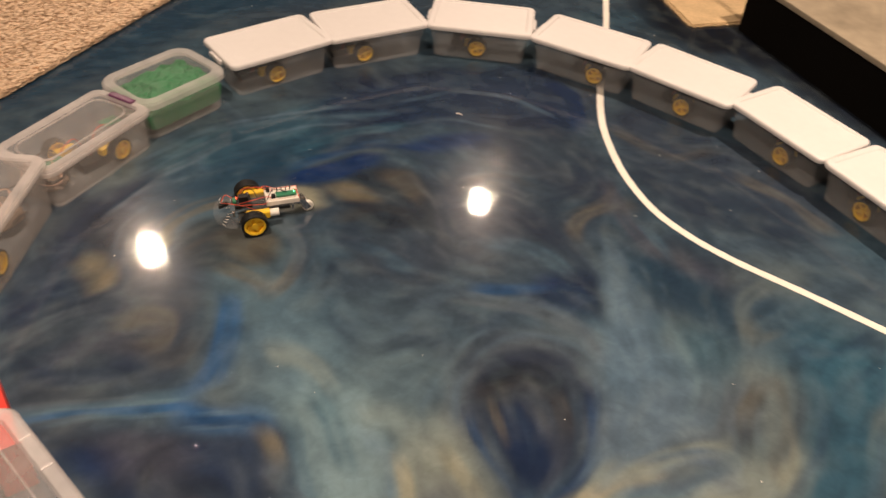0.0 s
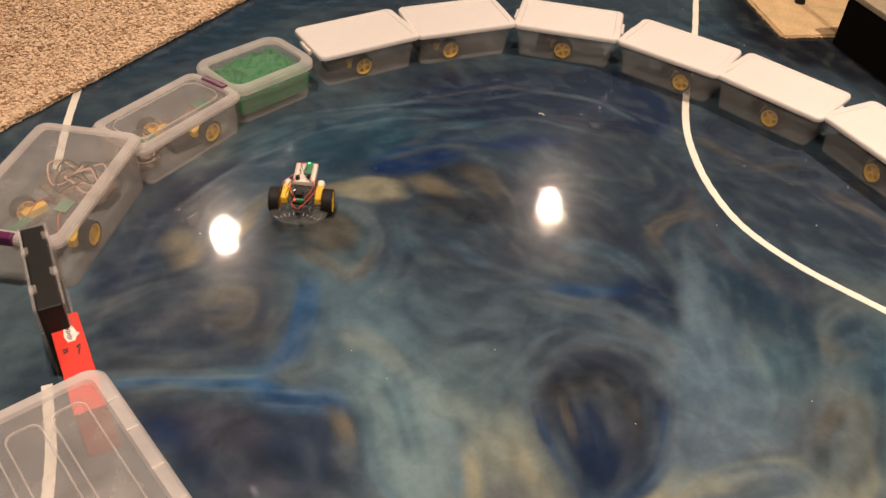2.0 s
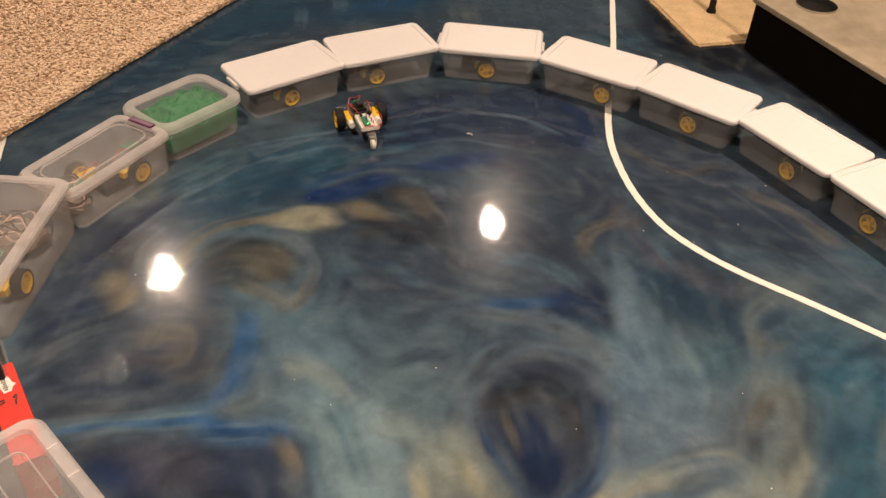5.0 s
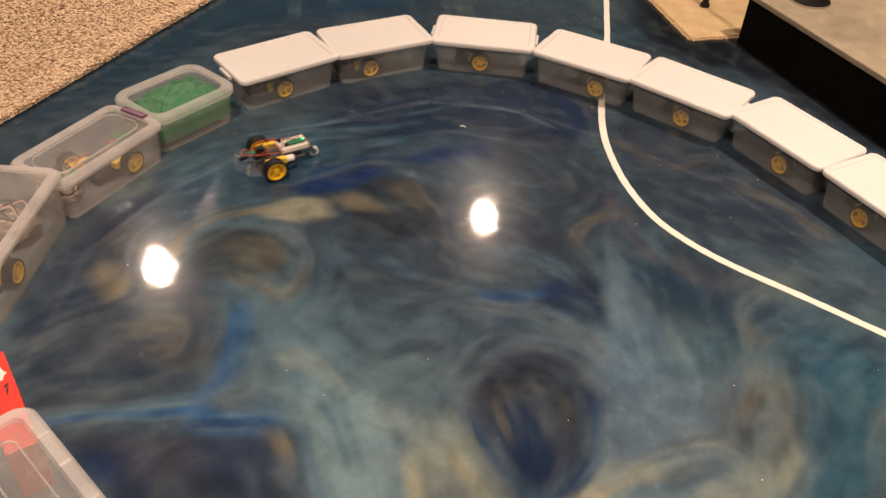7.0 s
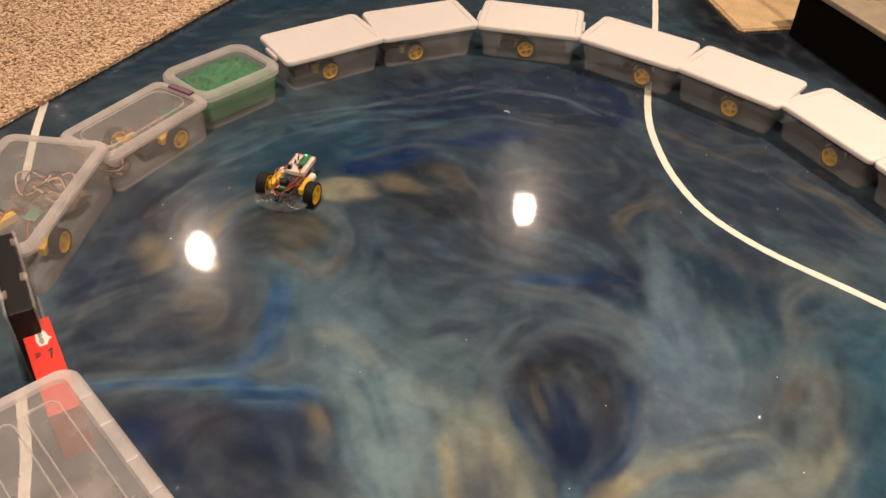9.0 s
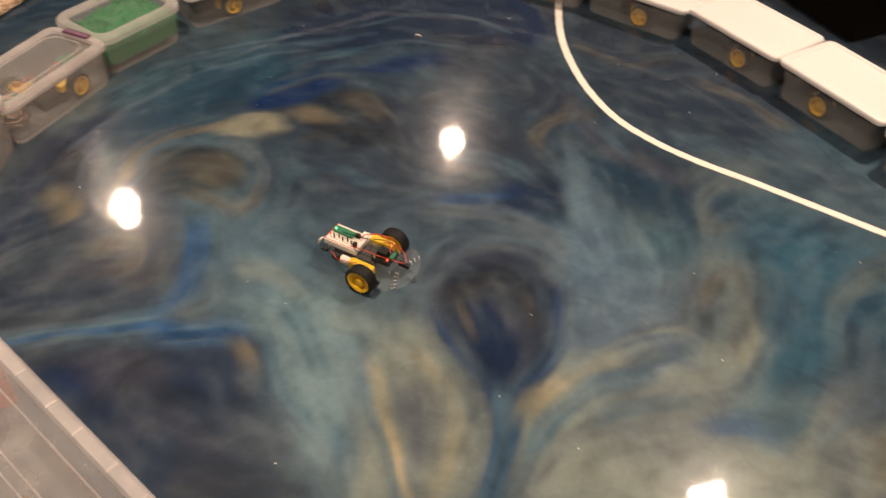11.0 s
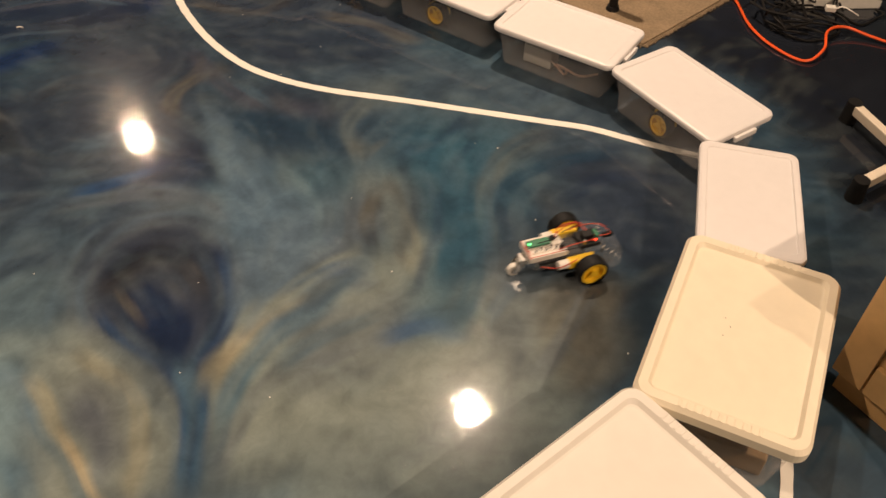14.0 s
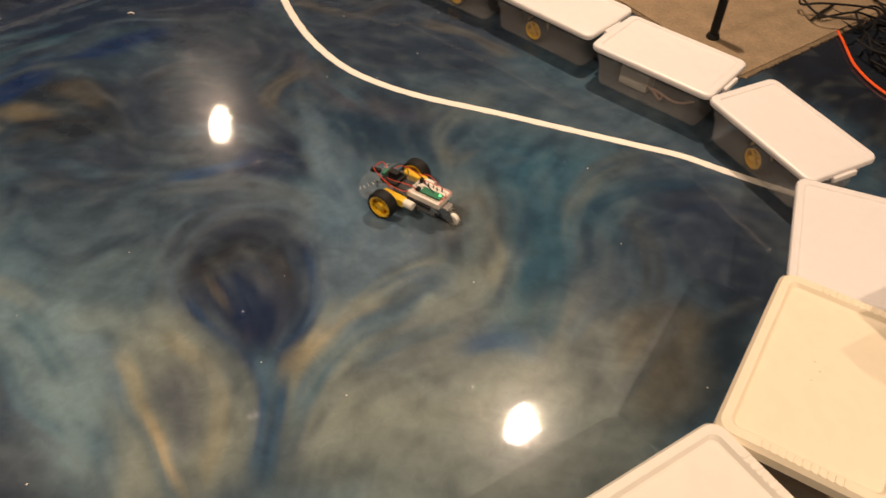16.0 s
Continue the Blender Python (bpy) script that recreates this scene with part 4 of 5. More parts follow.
tape2 = new("floor_tape", mesh_of("floor_tape", ribbon([(-1.90, 1.35), (-1.862, 1.09), (-1.838, 0.891), (-1.80, 0.66)], 0.021, 0.0003, 0.0016), TAPE))
tagged(tape2, "short white tape line running under a shag rug", "tape", kind="structure")
tape3 = new("floor_tape", mesh_of("floor_tape", ribbon([(0.33, -1.02), (0.235, -1.10), (0.10, -1.21)], 0.021, 0.0003, 0.0016), TAPE))
tagged(tape3, "short white tape line beside a storage tub", "tape", kind="structure")
tape4 = new("floor_tape", mesh_of("floor_tape", ribbon([(-1.60, -0.06), (-1.575, -0.13), (-1.544, -0.217), (-1.52, -0.315), (-1.49, -0.43)], 0.021, 0.0003, 0.0016), TAPE))
tagged(tape4, "white tape line running under a tall clear tub", "tape", kind="structure")


def outline(pts, z, thick):
    bm = bmesh.new()
    lo, hi = [bm.verts.new((x, y, z)) for x, y in pts], [bm.verts.new((x, y, z + thick)) for x, y in pts]
    bm.faces.new(list(reversed(lo))), bm.faces.new(hi)
    for k in range(len(pts)):
        j = (k + 1) % len(pts)
        bm.faces.new((lo[k], lo[j], hi[j], hi[k]))
    return bm


# ---- storage boxes ----
def shoebox():
    t = thing("storage_box", Matrix(), "milky clear plastic shoebox with a white lid on the resin floor", "storage box", "boxes round the arena")
    body = loft([(0.146, 0.080, 0.016, 0.0), (0.149, 0.083, 0.018, 0.004), (0.156, 0.0895, 0.020, 0.068), (0.159, 0.0925, 0.021, 0.070), (0.163, 0.0965, 0.022, 0.106),
                 (0.161, 0.0945, 0.020, 0.106), (0.157, 0.0905, 0.019, 0.071), (0.154, 0.0875, 0.018, 0.069), (0.147, 0.081, 0.016, 0.006), (0.144, 0.078, 0.014, 0.003)])
    part("body", body, BOX_WALL, t, "milky translucent body", smooth=False)
    lid = loft([(0.1685, 0.1020, 0.020, 0.100), (0.1725, 0.1060, 0.022, 0.104), (0.1730, 0.1065, 0.022, 0.112), (0.1710, 0.1045, 0.021, 0.1165), (0.1660, 0.0995, 0.019, 0.1185),
                (0.1520, 0.0905, 0.010, 0.1185), (0.1500, 0.0885, 0.009, 0.1160), (0.1480, 0.0865, 0.008, 0.1155)])
    lid_ob = part("lid", lid, WHITE_LID, t, "white recessed lid")
    for s in (-1, 1):
        part("latch", brick(0.010, 0.070, 0.014, 0.003, pose(s * 0.176, 0, 0.101)), WHITE_LID, lid_ob)
    return t


def toy_wheel(parent, at, tyre_mat=RUBBER, backed=False):
    """A gear-motor wheel: tyre, yellow rim with spokes; its axle is local z."""
    R = 0.0325
    tyre = part("tyre", lathe([(0.0255, -0.012), (R - 0.002, -0.0135), (R, -0.010), (R, 0.010), (R - 0.002, 0.0135), (0.0255, 0.012)], 36), tyre_mat, parent, at=at, smooth=False)
    bm = lathe([(0.0215, -0.0115), (0.0262, -0.0125), (0.0262, 0.0125), (0.0215, 0.0115)], 36)
    rod(0.0075, 0.024, bm=bm, seg=16)
    for k in range(5):
        brick(0.0175, 0.0085, 0.012, 0, pose(0, 0, 0, 0, 0, 72 * k) @ pose(0.0145, 0, 0), bm)
    if backed:
        rod(0.0225, 0.003, pose(0, 0, -0.002), bm, 28)
    part("rim", bm, YELLOW, tyre, "yellow spoked rim")
    return tyre


def kit():
    """Robot parts lying in a box: deck, motors, wheel, wires; base at z = 0, wheel towards -y."""
    t = thing("robot_kit", Matrix(), "robot kit parts with yellow wheel in a box", "robot kit", "kits in boxes")
    part("deck", brick(0.17, 0.075, 0.005, 0.002, pose(-0.01, 0.015, 0.055, 18)), ACRYLIC, t, "clear deck")
    toy_wheel(t, pose(0.0, -0.052, 0.0325, 90))
    part("motor", brick(0.062, 0.020, 0.022, 0.003, pose(-0.012, -0.026, 0.032)), YELLOW, t, "yellow gear motor")
    part("battery_case", brick(0.085, 0.060, 0.024, 0.004, pose(-0.05, 0.03, 0.013)), BLACK, t, "black battery case")
    part("wire", tube([(-0.06, -0.01, 0.03), (-0.03, 0.0, 0.075), (0.02, 0.02, 0.070), (0.06, 0.03, 0.03)], 0.0016), RED_WIRE, t, "red wire")
    part("circuit_board", brick(0.055, 0.03, 0.003, 0, pose(0.055, 0.03, 0.060, 10, 8)), PCB, t, "green circuit board")
    return t


BOXES = [(-1.033, 1.269, 29, -0.015), (-0.714, 1.404, 18.5, -0.045), (-0.340, 1.409, -15, -0.005), (-0.012, 1.240, -38, 0.055), (0.248, 1.014, -47, 0.02),
         (0.465, 0.735, -67, 0.03), (0.598, 0.413, -70, -0.03), (0.706, 0.069, -67, None), (0.776, -0.299, -90, -0.01), (0.606, -0.640, -137, 0.0)]
first, first_kit = shoebox(), kit()
for k, (bx, by, yaw, wheel) in enumerate(BOXES):
    m = pose(bx, by, 0.0005, 0, 0, yaw)
    box = first if k == 0 else copy_thing(first, m)
    box.matrix_basis = m
    if wheel is not None:
        m2 = m @ pose(wheel, -0.010, 0.0035)
        ob = first_kit if k == 0 else copy_thing(first_kit, m2)
        ob.matrix_basis = m2
    else:
        t = thing("power_adapter", m @ pose(0, 0, 0.0035), "white power adapter with coiled cord in a box", "adapter")
        part("block", brick(0.085, 0.05, 0.055, 0.006, pose(-0.06, -0.02, 0.0275)), NYLON, t)
        part("cord", tube([(-0.03, -0.03, 0.02), (0.0, -0.055, 0.03), (0.03, -0.06, 0.015), (0.02, -0.03, 0.01), (-0.01, -0.035, 0.015), (0.02, -0.06, 0.035), (0.07, -0.05, 0.02), (0.10, 0.0, 0.01)], 0.003), PAPER, t)


# clear tub with latches
def clear_tub(name, at, hx, hy, h, label, ribs, latches):
    t = thing(name, at, label, "storage tub", "clear tubs round the arena")
    tx, ty = hx * 0.92, hy * 0.93
    body = loft([(tx - 0.004, ty - 0.004, 0.02, 0), (tx, ty, 0.024, 0.004), (hx - 0.008, hy - 0.008, 0.028, h - 0.012),
                 (hx - 0.011, hy - 0.011, 0.026, h - 0.012), (tx - 0.003, ty - 0.003, 0.021, 0.007), (tx - 0.006, ty - 0.006, 0.018, 0.003)])
    part("body", body, TUB_WALL, t, "clear body")
    lid = loft([(hx - 0.003, hy - 0.003, 0.028, h - 0.020), (hx, hy, 0.030, h - 0.016), (hx, hy, 0.030, h - 0.006), (hx - 0.006, hy - 0.006, 0.026, h), (hx - 0.022, hy - 0.022, 0.018, h),
                (hx - 0.026, hy - 0.026, 0.016, h - 0.006), (hx - 0.028, hy - 0.028, 0.016, h - 0.006)], cap0=False)
    lid_ob = part("lid", lid, TUB_LID, t, "frosted translucent lid")
    part("rim", loft([(hx + 0.0008, hy + 0.0008, 0.030, h - 0.019), (hx + 0.002, hy + 0.002, 0.031, h - 0.014), (hx + 0.0012, hy + 0.0012, 0.030, h - 0.008), (hx - 0.0058, hy - 0.0058, 0.027, h + 0.0006), (hx - 0.0225, hy - 0.0225, 0.018, h + 0.0006), (hx - 0.0268, hy - 0.0268, 0.016, h - 0.0054)], cap0=False, cap1=False), TUB_EDGE, lid_ob, "milky rim")
    for sx, sy, lx, ly in ribs:
        rr_ = min(lx, ly) * 0.6
        part("rib", loft([(lx, ly, rr_, h - 0.007), (lx - 0.0012, ly - 0.0012, rr_, h - 0.003), (lx - 0.0026, ly - 0.0026, rr_ * 0.95, h - 0.003), (lx - 0.0036, ly - 0.0036, rr_ * 0.9, h - 0.007)], cap0=False, cap1=False), TUB_EDGE, lid_ob, "milky raised rib", at=pose(sx, sy, 0))
    for lx, ly, sx, sy in latches:
        part("latch", brick(sx, sy, 0.024, 0.004, pose(lx, ly, h - 0.007)), PURPLE, t, "purple latch")
    return t


tub_a = clear_tub("clear_tub", pose(-1.712, 0.435, 0.0005, 0, 0, 80), 0.218, 0.136, 0.15, "large clear plastic tub with frosted lid and purple latches", [], [(-0.214, 0.02, 0.022, 0.10)])
tub_b = clear_tub("clear_tub", pose(-1.518, 0.791, 0.0005, 0, 0, 54.5), 0.182, 0.100, 0.12, "long clear plastic tub with frosted lid and purple latch", [(0.0, 0.006, 0.148, 0.062)], [(0.172, 0.0, 0.022, 0.085)])
tub_f = clear_tub("clear_tub", pose(-1.340, -0.546, 0.0005, 0, 0, -52), 0.29, 0.150, 0.26, "tall clear plastic tub with ribbed frosted lid", [(0.0, 0.072, 0.235, 0.029), (0.0, 0.0, 0.235, 0.029), (0.0, -0.072, 0.235, 0.029)], [])
for m in (pose(-1.712, 0.435, 0.0045, 0, 0, 80) @ pose(-0.05, -0.045, 0), pose(-1.518, 0.791, 0.0045, 0, 0, 54.5) @ pose(0.075, -0.012, 0), pose(-1.518, 0.791, 0.0045, 0, 0, 54.5) @ pose(-0.03, 0.02, 0, 0, 0, 170), pose(-1.712, 0.435, 0.0045, 0, 0, 80) @ pose(-0.02, 0.05, 0, 0, 0, 150)):
    copy_thing(first_kit, m)
# cross ribs along the rim of the tall tub
tub_f_lid = [c for c in tub_f.children if c.name.split(".")[0] == "lid"][0]
for fx in (-0.20, -0.128, -0.04, 0.032, 0.12, 0.192):
    part("cross_rib", brick(0.005, 0.020, 0.003, 0.001, pose(fx, 0.136, 0.2615)), TUB_EDGE, tub_f_lid, "milky cross rib")


def wire_bundle(at, seed, sx, sy, tall, label):
    """Loose coils of lead wire and crumpled bags filling a tub."""
    t = thing("wire_bundle", at, label, "wire bundle", "loose bundles in tubs")
    rs = np.random.RandomState(seed)
    heap = bmesh.new()
    bmesh.ops.create_icosphere(heap, subdivisions=4, radius=1)
    for v in heap.verts:
        k = 1 + 0.30 * noise.noise(v.co * 2.1 + Vector((seed, 0, 0))) + 0.16 * noise.noise(v.co * 6)
        v.co = Vector((v.co.x * sx * k, v.co.y * sy * k, max(0.001, (v.co.z * 0.5 + 0.42) * tall * k)))
    part("bags", heap, BAG, t, "crumpled brown bags", smooth=True)
    for k in range(7):
        cx, cy, r = rs.uniform(-0.55, 0.55) * sx, rs.uniform(-0.5, 0.5) * sy, rs.uniform(0.025, 0.05)
        loop = [(cx + r * (1 + 0.2 * math.sin(3 * a + k)) * math.cos(a), cy + r * math.sin(a), tall * 0.92 + 0.012 * math.sin(2 * a + k)) for a in np.arange(0, 8.5, 0.7)]
        part("wire_coil", tube(loop, 0.0020, seg=5), PAPER if k % 2 else DARK_WIRE, t, "coiled lead wire")
    return t


BAG = plain("brown_bag", (0.20, 0.15, 0.115), 0.35, grain=0.4, scale=35, bump=0.3)
wire_bundle(pose(-1.340, -0.546, 0.0045, 0, 0, -52) @ pose(0.07, -0.01, 0), 5, 0.140, 0.095, 0.13, "brown bags and coiled wires in a tall tub")
wire_bundle(pose(-1.712, 0.435, 0.0045, 0, 0, 80) @ pose(0.11, 0.0, 0), 9, 0.06, 0.085, 0.085, "brown bags and coiled wires in a wide tub")
wire_bundle(pose(-1.518, 0.791, 0.0045, 0, 0, 54.5) @ pose(-0.11, 0.0, 0), 14, 0.04, 0.05, 0.055, "brown bags and coiled wires in a long tub")


# rounded box of green tissue
def green_box(at):
    t = thing("lunch_box", at, "rounded clear box full of green tissue, frosted rim", "storage box")
    part("body", loft([(0.126, 0.092, 0.03, 0), (0.131, 0.097, 0.035, 0.006), (0.140, 0.103, 0.045, 0.088), (0.138, 0.101, 0.043, 0.088), (0.129, 0.095, 0.033, 0.008), (0.126, 0.092, 0.03, 0.003)]), TUB_WALL, t, "clear body")
    rim = loft([(0.142, 0.104, 0.048, 0.080), (0.150, 0.112, 0.052, 0.084), (0.150, 0.112, 0.052, 0.096), (0.145, 0.107, 0.050, 0.101), (0.122, 0.084, 0.036, 0.101), (0.120, 0.082, 0.035, 0.094)], cap1=False, cap0=False, seg=8)
    part("lid_rim", rim, TUB_EDGE, t, "frosted white lid rim")
    part("lid_window", loft([(0.121, 0.083, 0.035, 0.0935), (0.121, 0.083, 0.035, 0.0950)], seg=8), PANE, t, "clear lid window")
    tissue = bmesh.new()
    bmesh.ops.create_icosphere(tissue, subdivisions=5, radius=1)
    for v in tissue.verts:
        s = Vector((v.co.x * 3, v.co.y * 3, v.co.z * 3))
        k = 1 + 0.16 * noise.noise(s * 1.3) + 0.08 * noise.noise(s * 4)
        p = v.co
        f = max(abs(p.x), abs(p.y)) / max(math.hypot(p.x, p.y), 1e-5)
        sq = 1 / max(f, 0.75)
        taper = 0.88 + 0.12 * (p.z * 0.5 + 0.5)
        v.co = Vector((max(-1, min(1, p.x * sq * 1.15)) * 0.130 * taper, max(-1, min(1, p.y * sq * 1.15)) * 0.096 * taper, 0.044 + max(-1, p.z * 1.25) * 0.038 + (0.012 * (k - 1) * 8 if p.z > 0.2 else 0)))
        v.co.z = min(max(v.co.z, 0.004), 0.092)
    t2 = thing("green_tissue", at @ pose(0, 0, 0.0), "crumpled green tissue packed in a box", "tissue")
    part("tissue", tissue, GREEN, t2)


green_box(pose(-1.322, 1.054, 0.0005, 0, 0, 43) @ Matrix.Diagonal((1, 1, 1.2, 1)))


# two big totes with cream lids
def tote(at, label, lid_mat):
    t = thing("storage_tote", at, label, "storage tote", "cream lidded totes")
    hx, hy, h = 0.205, 0.140, 0.172
    part("body", loft([(0.170, 0.110, 0.02, 0), (0.174, 0.114, 0.024, 0.004), (0.192, 0.128, 0.028, 0.150), (0.189, 0.125, 0.026, 0.150), (0.171, 0.111, 0.02, 0.006), (0.165, 0.106, 0.02, 0.003)]), TUB_WALL, t, "clear body")
    lid = loft([(hx - 0.003, hy - 0.003, 0.026, 0.142), (hx, hy, 0.028, 0.146), (hx, hy, 0.028, 0.164), (hx - 0.006, hy - 0.006, 0.025, h), (hx - 0.022, hy - 0.020, 0.016, h), (hx - 0.028, hy - 0.026, 0.014, h - 0.007), (hx - 0.032, hy - 0.030, 0.012, h - 0.008)], seg=7)
    lid_ob = part("lid", lid, lid_mat, t, "cream ribbed lid")
    for s in (-1, 1):
        for k in range(11):
            part("rib", brick(0.015, 0.0050, 0.0024, 0.0008, pose(s * (hx - 0.0135), (k - 5) * 0.0125, h)), lid_mat, lid_ob)
    return t


tote(pose(0.277, -0.903, 0.0005, 0, 0, 31.5), "clear tote with worn cream lid overlapping a shoebox", CREAM_LID)
tote(pose(-0.141, -1.036, 0.0005, 0, 0, 6), "clear tote with smooth cream lid on the floor", plain("pale_lid_plastic", (0.74, 0.69, 0.61), 0.45, grain=0.04, scale=30, bump=0.05))
for k, (sx_, sy_) in enumerate(((-0.02, 0.03), (0.005, 0.022), (0.022, 0.034))):
    speck = thing("dirt_speck", pose(0.277, -0.903, 0.1648, 0, 0, 31.5) @ pose(sx_, sy_, 0, 0, 0, 40 * k), "tiny dark speck of dirt on a cream lid", "speck", "specks on the lid")
    part("speck", brick(0.0026 - 0.0004 * (k % 3), 0.0010, 0.0006, 0.0002, pose(0, 0, 0.0004)), BROWN_DIRT, speck)
cards = thing("paper_stack", pose(0.277, -0.903, 0.0040, 0, 0, 31.5), "stack of papers and packets in a tote", "papers")
part("stack", brick(0.30, 0.20, 0.05, 0.004, pose(0, 0, 0.025)), KRAFT, cards)
part("packet", brick(0.16, 0.10, 0.034, 0.008, pose(0.03, -0.045, 0.067, 4, 3, 8)), plain("olive_packet", (0.30, 0.30, 0.08), 0.35), cards, "yellow-green packet")
part("packet", brick(0.12, 0.16, 0.030, 0.008, pose(-0.07, 0.01, 0.066, -3, 4, -12)), PAPER, cards, "pink packet")


# black hinged case and red carton standing between the tubs
case = thing("black_case", pose(-1.612, 0.088, 0, 0, 0, -65), "black case with clear hinged edges standing upright", "case")
part("shell", brick(0.26, 0.046, 0.19, 0.004, pose(0, 0, 0.095)), BLACK, case)
for s in (-1, 1):
    part("edge_strip", brick(0.262, 0.006, 0.192, 0.002, pose(0, s * 0.0262, 0.0962)), TUB_LID, case, "clear edge strip")
for hx_, s in ((-0.09, 1), (0.03, 1), (-0.05, -1), (0.07, -1)):
    part("hinge", brick(0.022, 0.014, 0.006, 0.0015, pose(hx_, s * 0.022, 0.1925)), TUB_LID, case, "clear hinge")
carton = thing("red_carton", pose(-1.503, -0.103, 0, 0, 0, -63), "red card carton with white emblem, standing on edge", "carton")
part("carton", brick(0.26, 0.056, 0.125, 0.0015, pose(0, 0, 0.0625)), RED_CARD, carton)
part("emblem", outline([(-0.098, -0.004), (-0.094, 0.012), (-0.074, 0.016), (-0.068, 0.021), (-0.062, 0.014), (-0.052, 0.010), (-0.052, -0.004), (-0.070, -0.008)], 0.1250, 0.0006), PRINT_WHITE, carton, "white emblem")
for k in range(7):
    part("print_bar", brick(0.003, 0.006 + 0.002 * (k % 3), 0.0004, 0, pose(-0.092 + 0.0055 * k, 0.002, 0.1258)), INK, carton, "black print bar")
for k, (ex, ey, ew) in enumerate(((-0.035, -0.012, 0.004), (-0.028, -0.012, 0.004), (-0.035, 0.012, 0.005), (-0.026, 0.012, 0.003), (-0.017, 0.010, 0.003))):
    part("ink_stroke", brick(ew, 0.010, 0.0006, 0, pose(ex, ey, 0.1253, 0, 0, 20 * k)), INK, carton, "black marker stroke")


scrap = thing("paper_scrap", pose(-0.471, 0.994, 0.0004, 0, 0, -30), "tiny curled white paper scrap on the floor", "scrap")
part("scrap", tube([(-0.009, 0, 0.0025), (0, 0.003, 0.004), (0.009, 0, 0.0025)], 0.002), PRINT_WHITE, scrap)


# ---- rugs ----
def shag_rug():
    """Pile of tufts behind a straight bound edge."""
    t = thing("shag_rug", Matrix(), "beige flecked shag rug on the resin floor", "rug")
    a, d = Vector((-2.02, 0.83, 0)), Vector((0.545, 0.865, 0)).normalized()
    n = Vector((-d.y, d.x, 0))
    base = bmesh.new()
    q = [a - d * 0.9, a + d * 3.0, a + d * 3.0 + n * 1.6, a - d * 0.9 + n * 1.6]
    lo = [base.verts.new((p.x, p.y, 0.0006)) for p in q]
    hi = [base.verts.new((p.x, p.y, 0.007)) for p in q]
    base.faces.new(list(reversed(lo))), base.faces.new(hi)
    for k in range(4):
        base.faces.new((lo[k], lo[(k + 1) % 4], hi[(k + 1) % 4], hi[k]))
    part("backing", base, RUG, t)
    rs = np.random.RandomState(4)
    verts, faces = [], []
    for k in range(46000):
        u, v = rs.uniform(-0.45, 1.75), -0.010 + 1.0 * rs.rand() ** 1.35
        p = a + d * u + n * v
        r, h = rs.uniform(0.006, 0.0105), rs.uniform(0.015, 0.026)
        lean, ang = rs.uniform(0.004, 0.014), rs.uniform(0, 6.28)
        lx_, ly_ = lean * math.cos(ang), lean * math.sin(ang)
        b = len(verts)
        for j in range(3):
            w = ang + j * 2.094
            verts.append((p.x + r * math.cos(w), p.y + r * math.sin(w), 0.006))
        for j in range(3):
            w = ang + j * 2.094 + 0.6
            verts.append((p.x + lx_ + 0.8 * r * math.cos(w), p.y + ly_ + 0.8 * r * math.sin(w), h))
        faces += [(b, b + 1, b + 4, b + 3), (b + 1, b + 2, b + 5, b + 4), (b + 2, b, b + 3, b + 5), (b + 3, b + 4, b + 5)]
    me = bpy.data.meshes.new("tufting")
    me.from_pydata(verts, [], faces)
    me.materials.append(SHAG)
    ob = new("tufting", me)
    ob.parent = t
    tagged(ob, "beige and brown tufts", kind="stuff")


shag_rug()


def flat_rug(at, sx, sy, label, cloth):
    """A flat woven rug whose corner is the pose's origin, fringed along two edges."""
    t = thing("woven_rug", at, label, "rug", "woven rugs")
    part("weave", brick(sx, sy, 0.009, 0.002, pose(sx / 2, sy / 2, 0.0050)), cloth, t)
    rs = np.random.RandomState(8)
    bm = bmesh.new()
    for k in range(int(sx / 0.006)):
        brick(0.003, rs.uniform(0.012, 0.022), 0.004, 0, pose(k * 0.006, -0.006, 0.004, 0, 0, rs.uniform(-25, 25)), bm)
    for k in range(int(sy / 0.006)):
        brick(rs.uniform(0.012, 0.022), 0.003, 0.004, 0, pose(-0.006, k * 0.006, 0.004, 0, 0, rs.uniform(-25, 25)), bm)
    part("fringe", bm, cloth, t, "frayed fringe")


# one tan cloth in two tones: brighter where lit, darker where shaded
flat_rug(pose(0.470, 1.550, 0.0005, 0, 0, 6), 1.1, 1.0, "tan woven rug with frayed edge under a table", plain("lit_tan_rug", (0.56, 0.40, 0.22), 0.95, grain=0.25, scale=120, bump=0.6))
flat_rug(pose(0.957, 0.031, 0.0005, 0, 0, 9), 1.0, 0.55, "tan woven rug with frayed fringe under a chair", plain("shaded_tan_rug", (0.23, 0.165, 0.10), 0.95, grain=0.3, scale=120, bump=0.6))


# low platform with dark sides, made near-black to take in the shade beside it
plat = thing("low_platform", pose(0.645, 1.45, 0, 0, 0, -75.5), "low platform with worn beige top and black sides", "platform")
part("top", brick(0.80, 0.9, 0.02, 0.004, pose(0.32, 0.448, 0.190)), WORN_TOP, plat, "worn beige top")
part("side", brick(0.78, 0.88, 0.178, 0.003, pose(0.32, 0.450, 0.0895)), plain("black_side_and_shade", (0.006, 0.005, 0.004), 0.95, spec=0.05, bump=0.3), plat, "black sides")
jar = thing("chrome_base", pose(0.645, 1.45, 0.2003, 0, 0, -75.5) @ pose(0.06, 0.16, 0), "round chrome base standing on a low platform", "stand base")
part("disc", lathe([(0.001, 0), (0.07, 0), (0.07, 0.008), (0.02, 0.016), (0.001, 0.016)], 32), STEEL, jar)
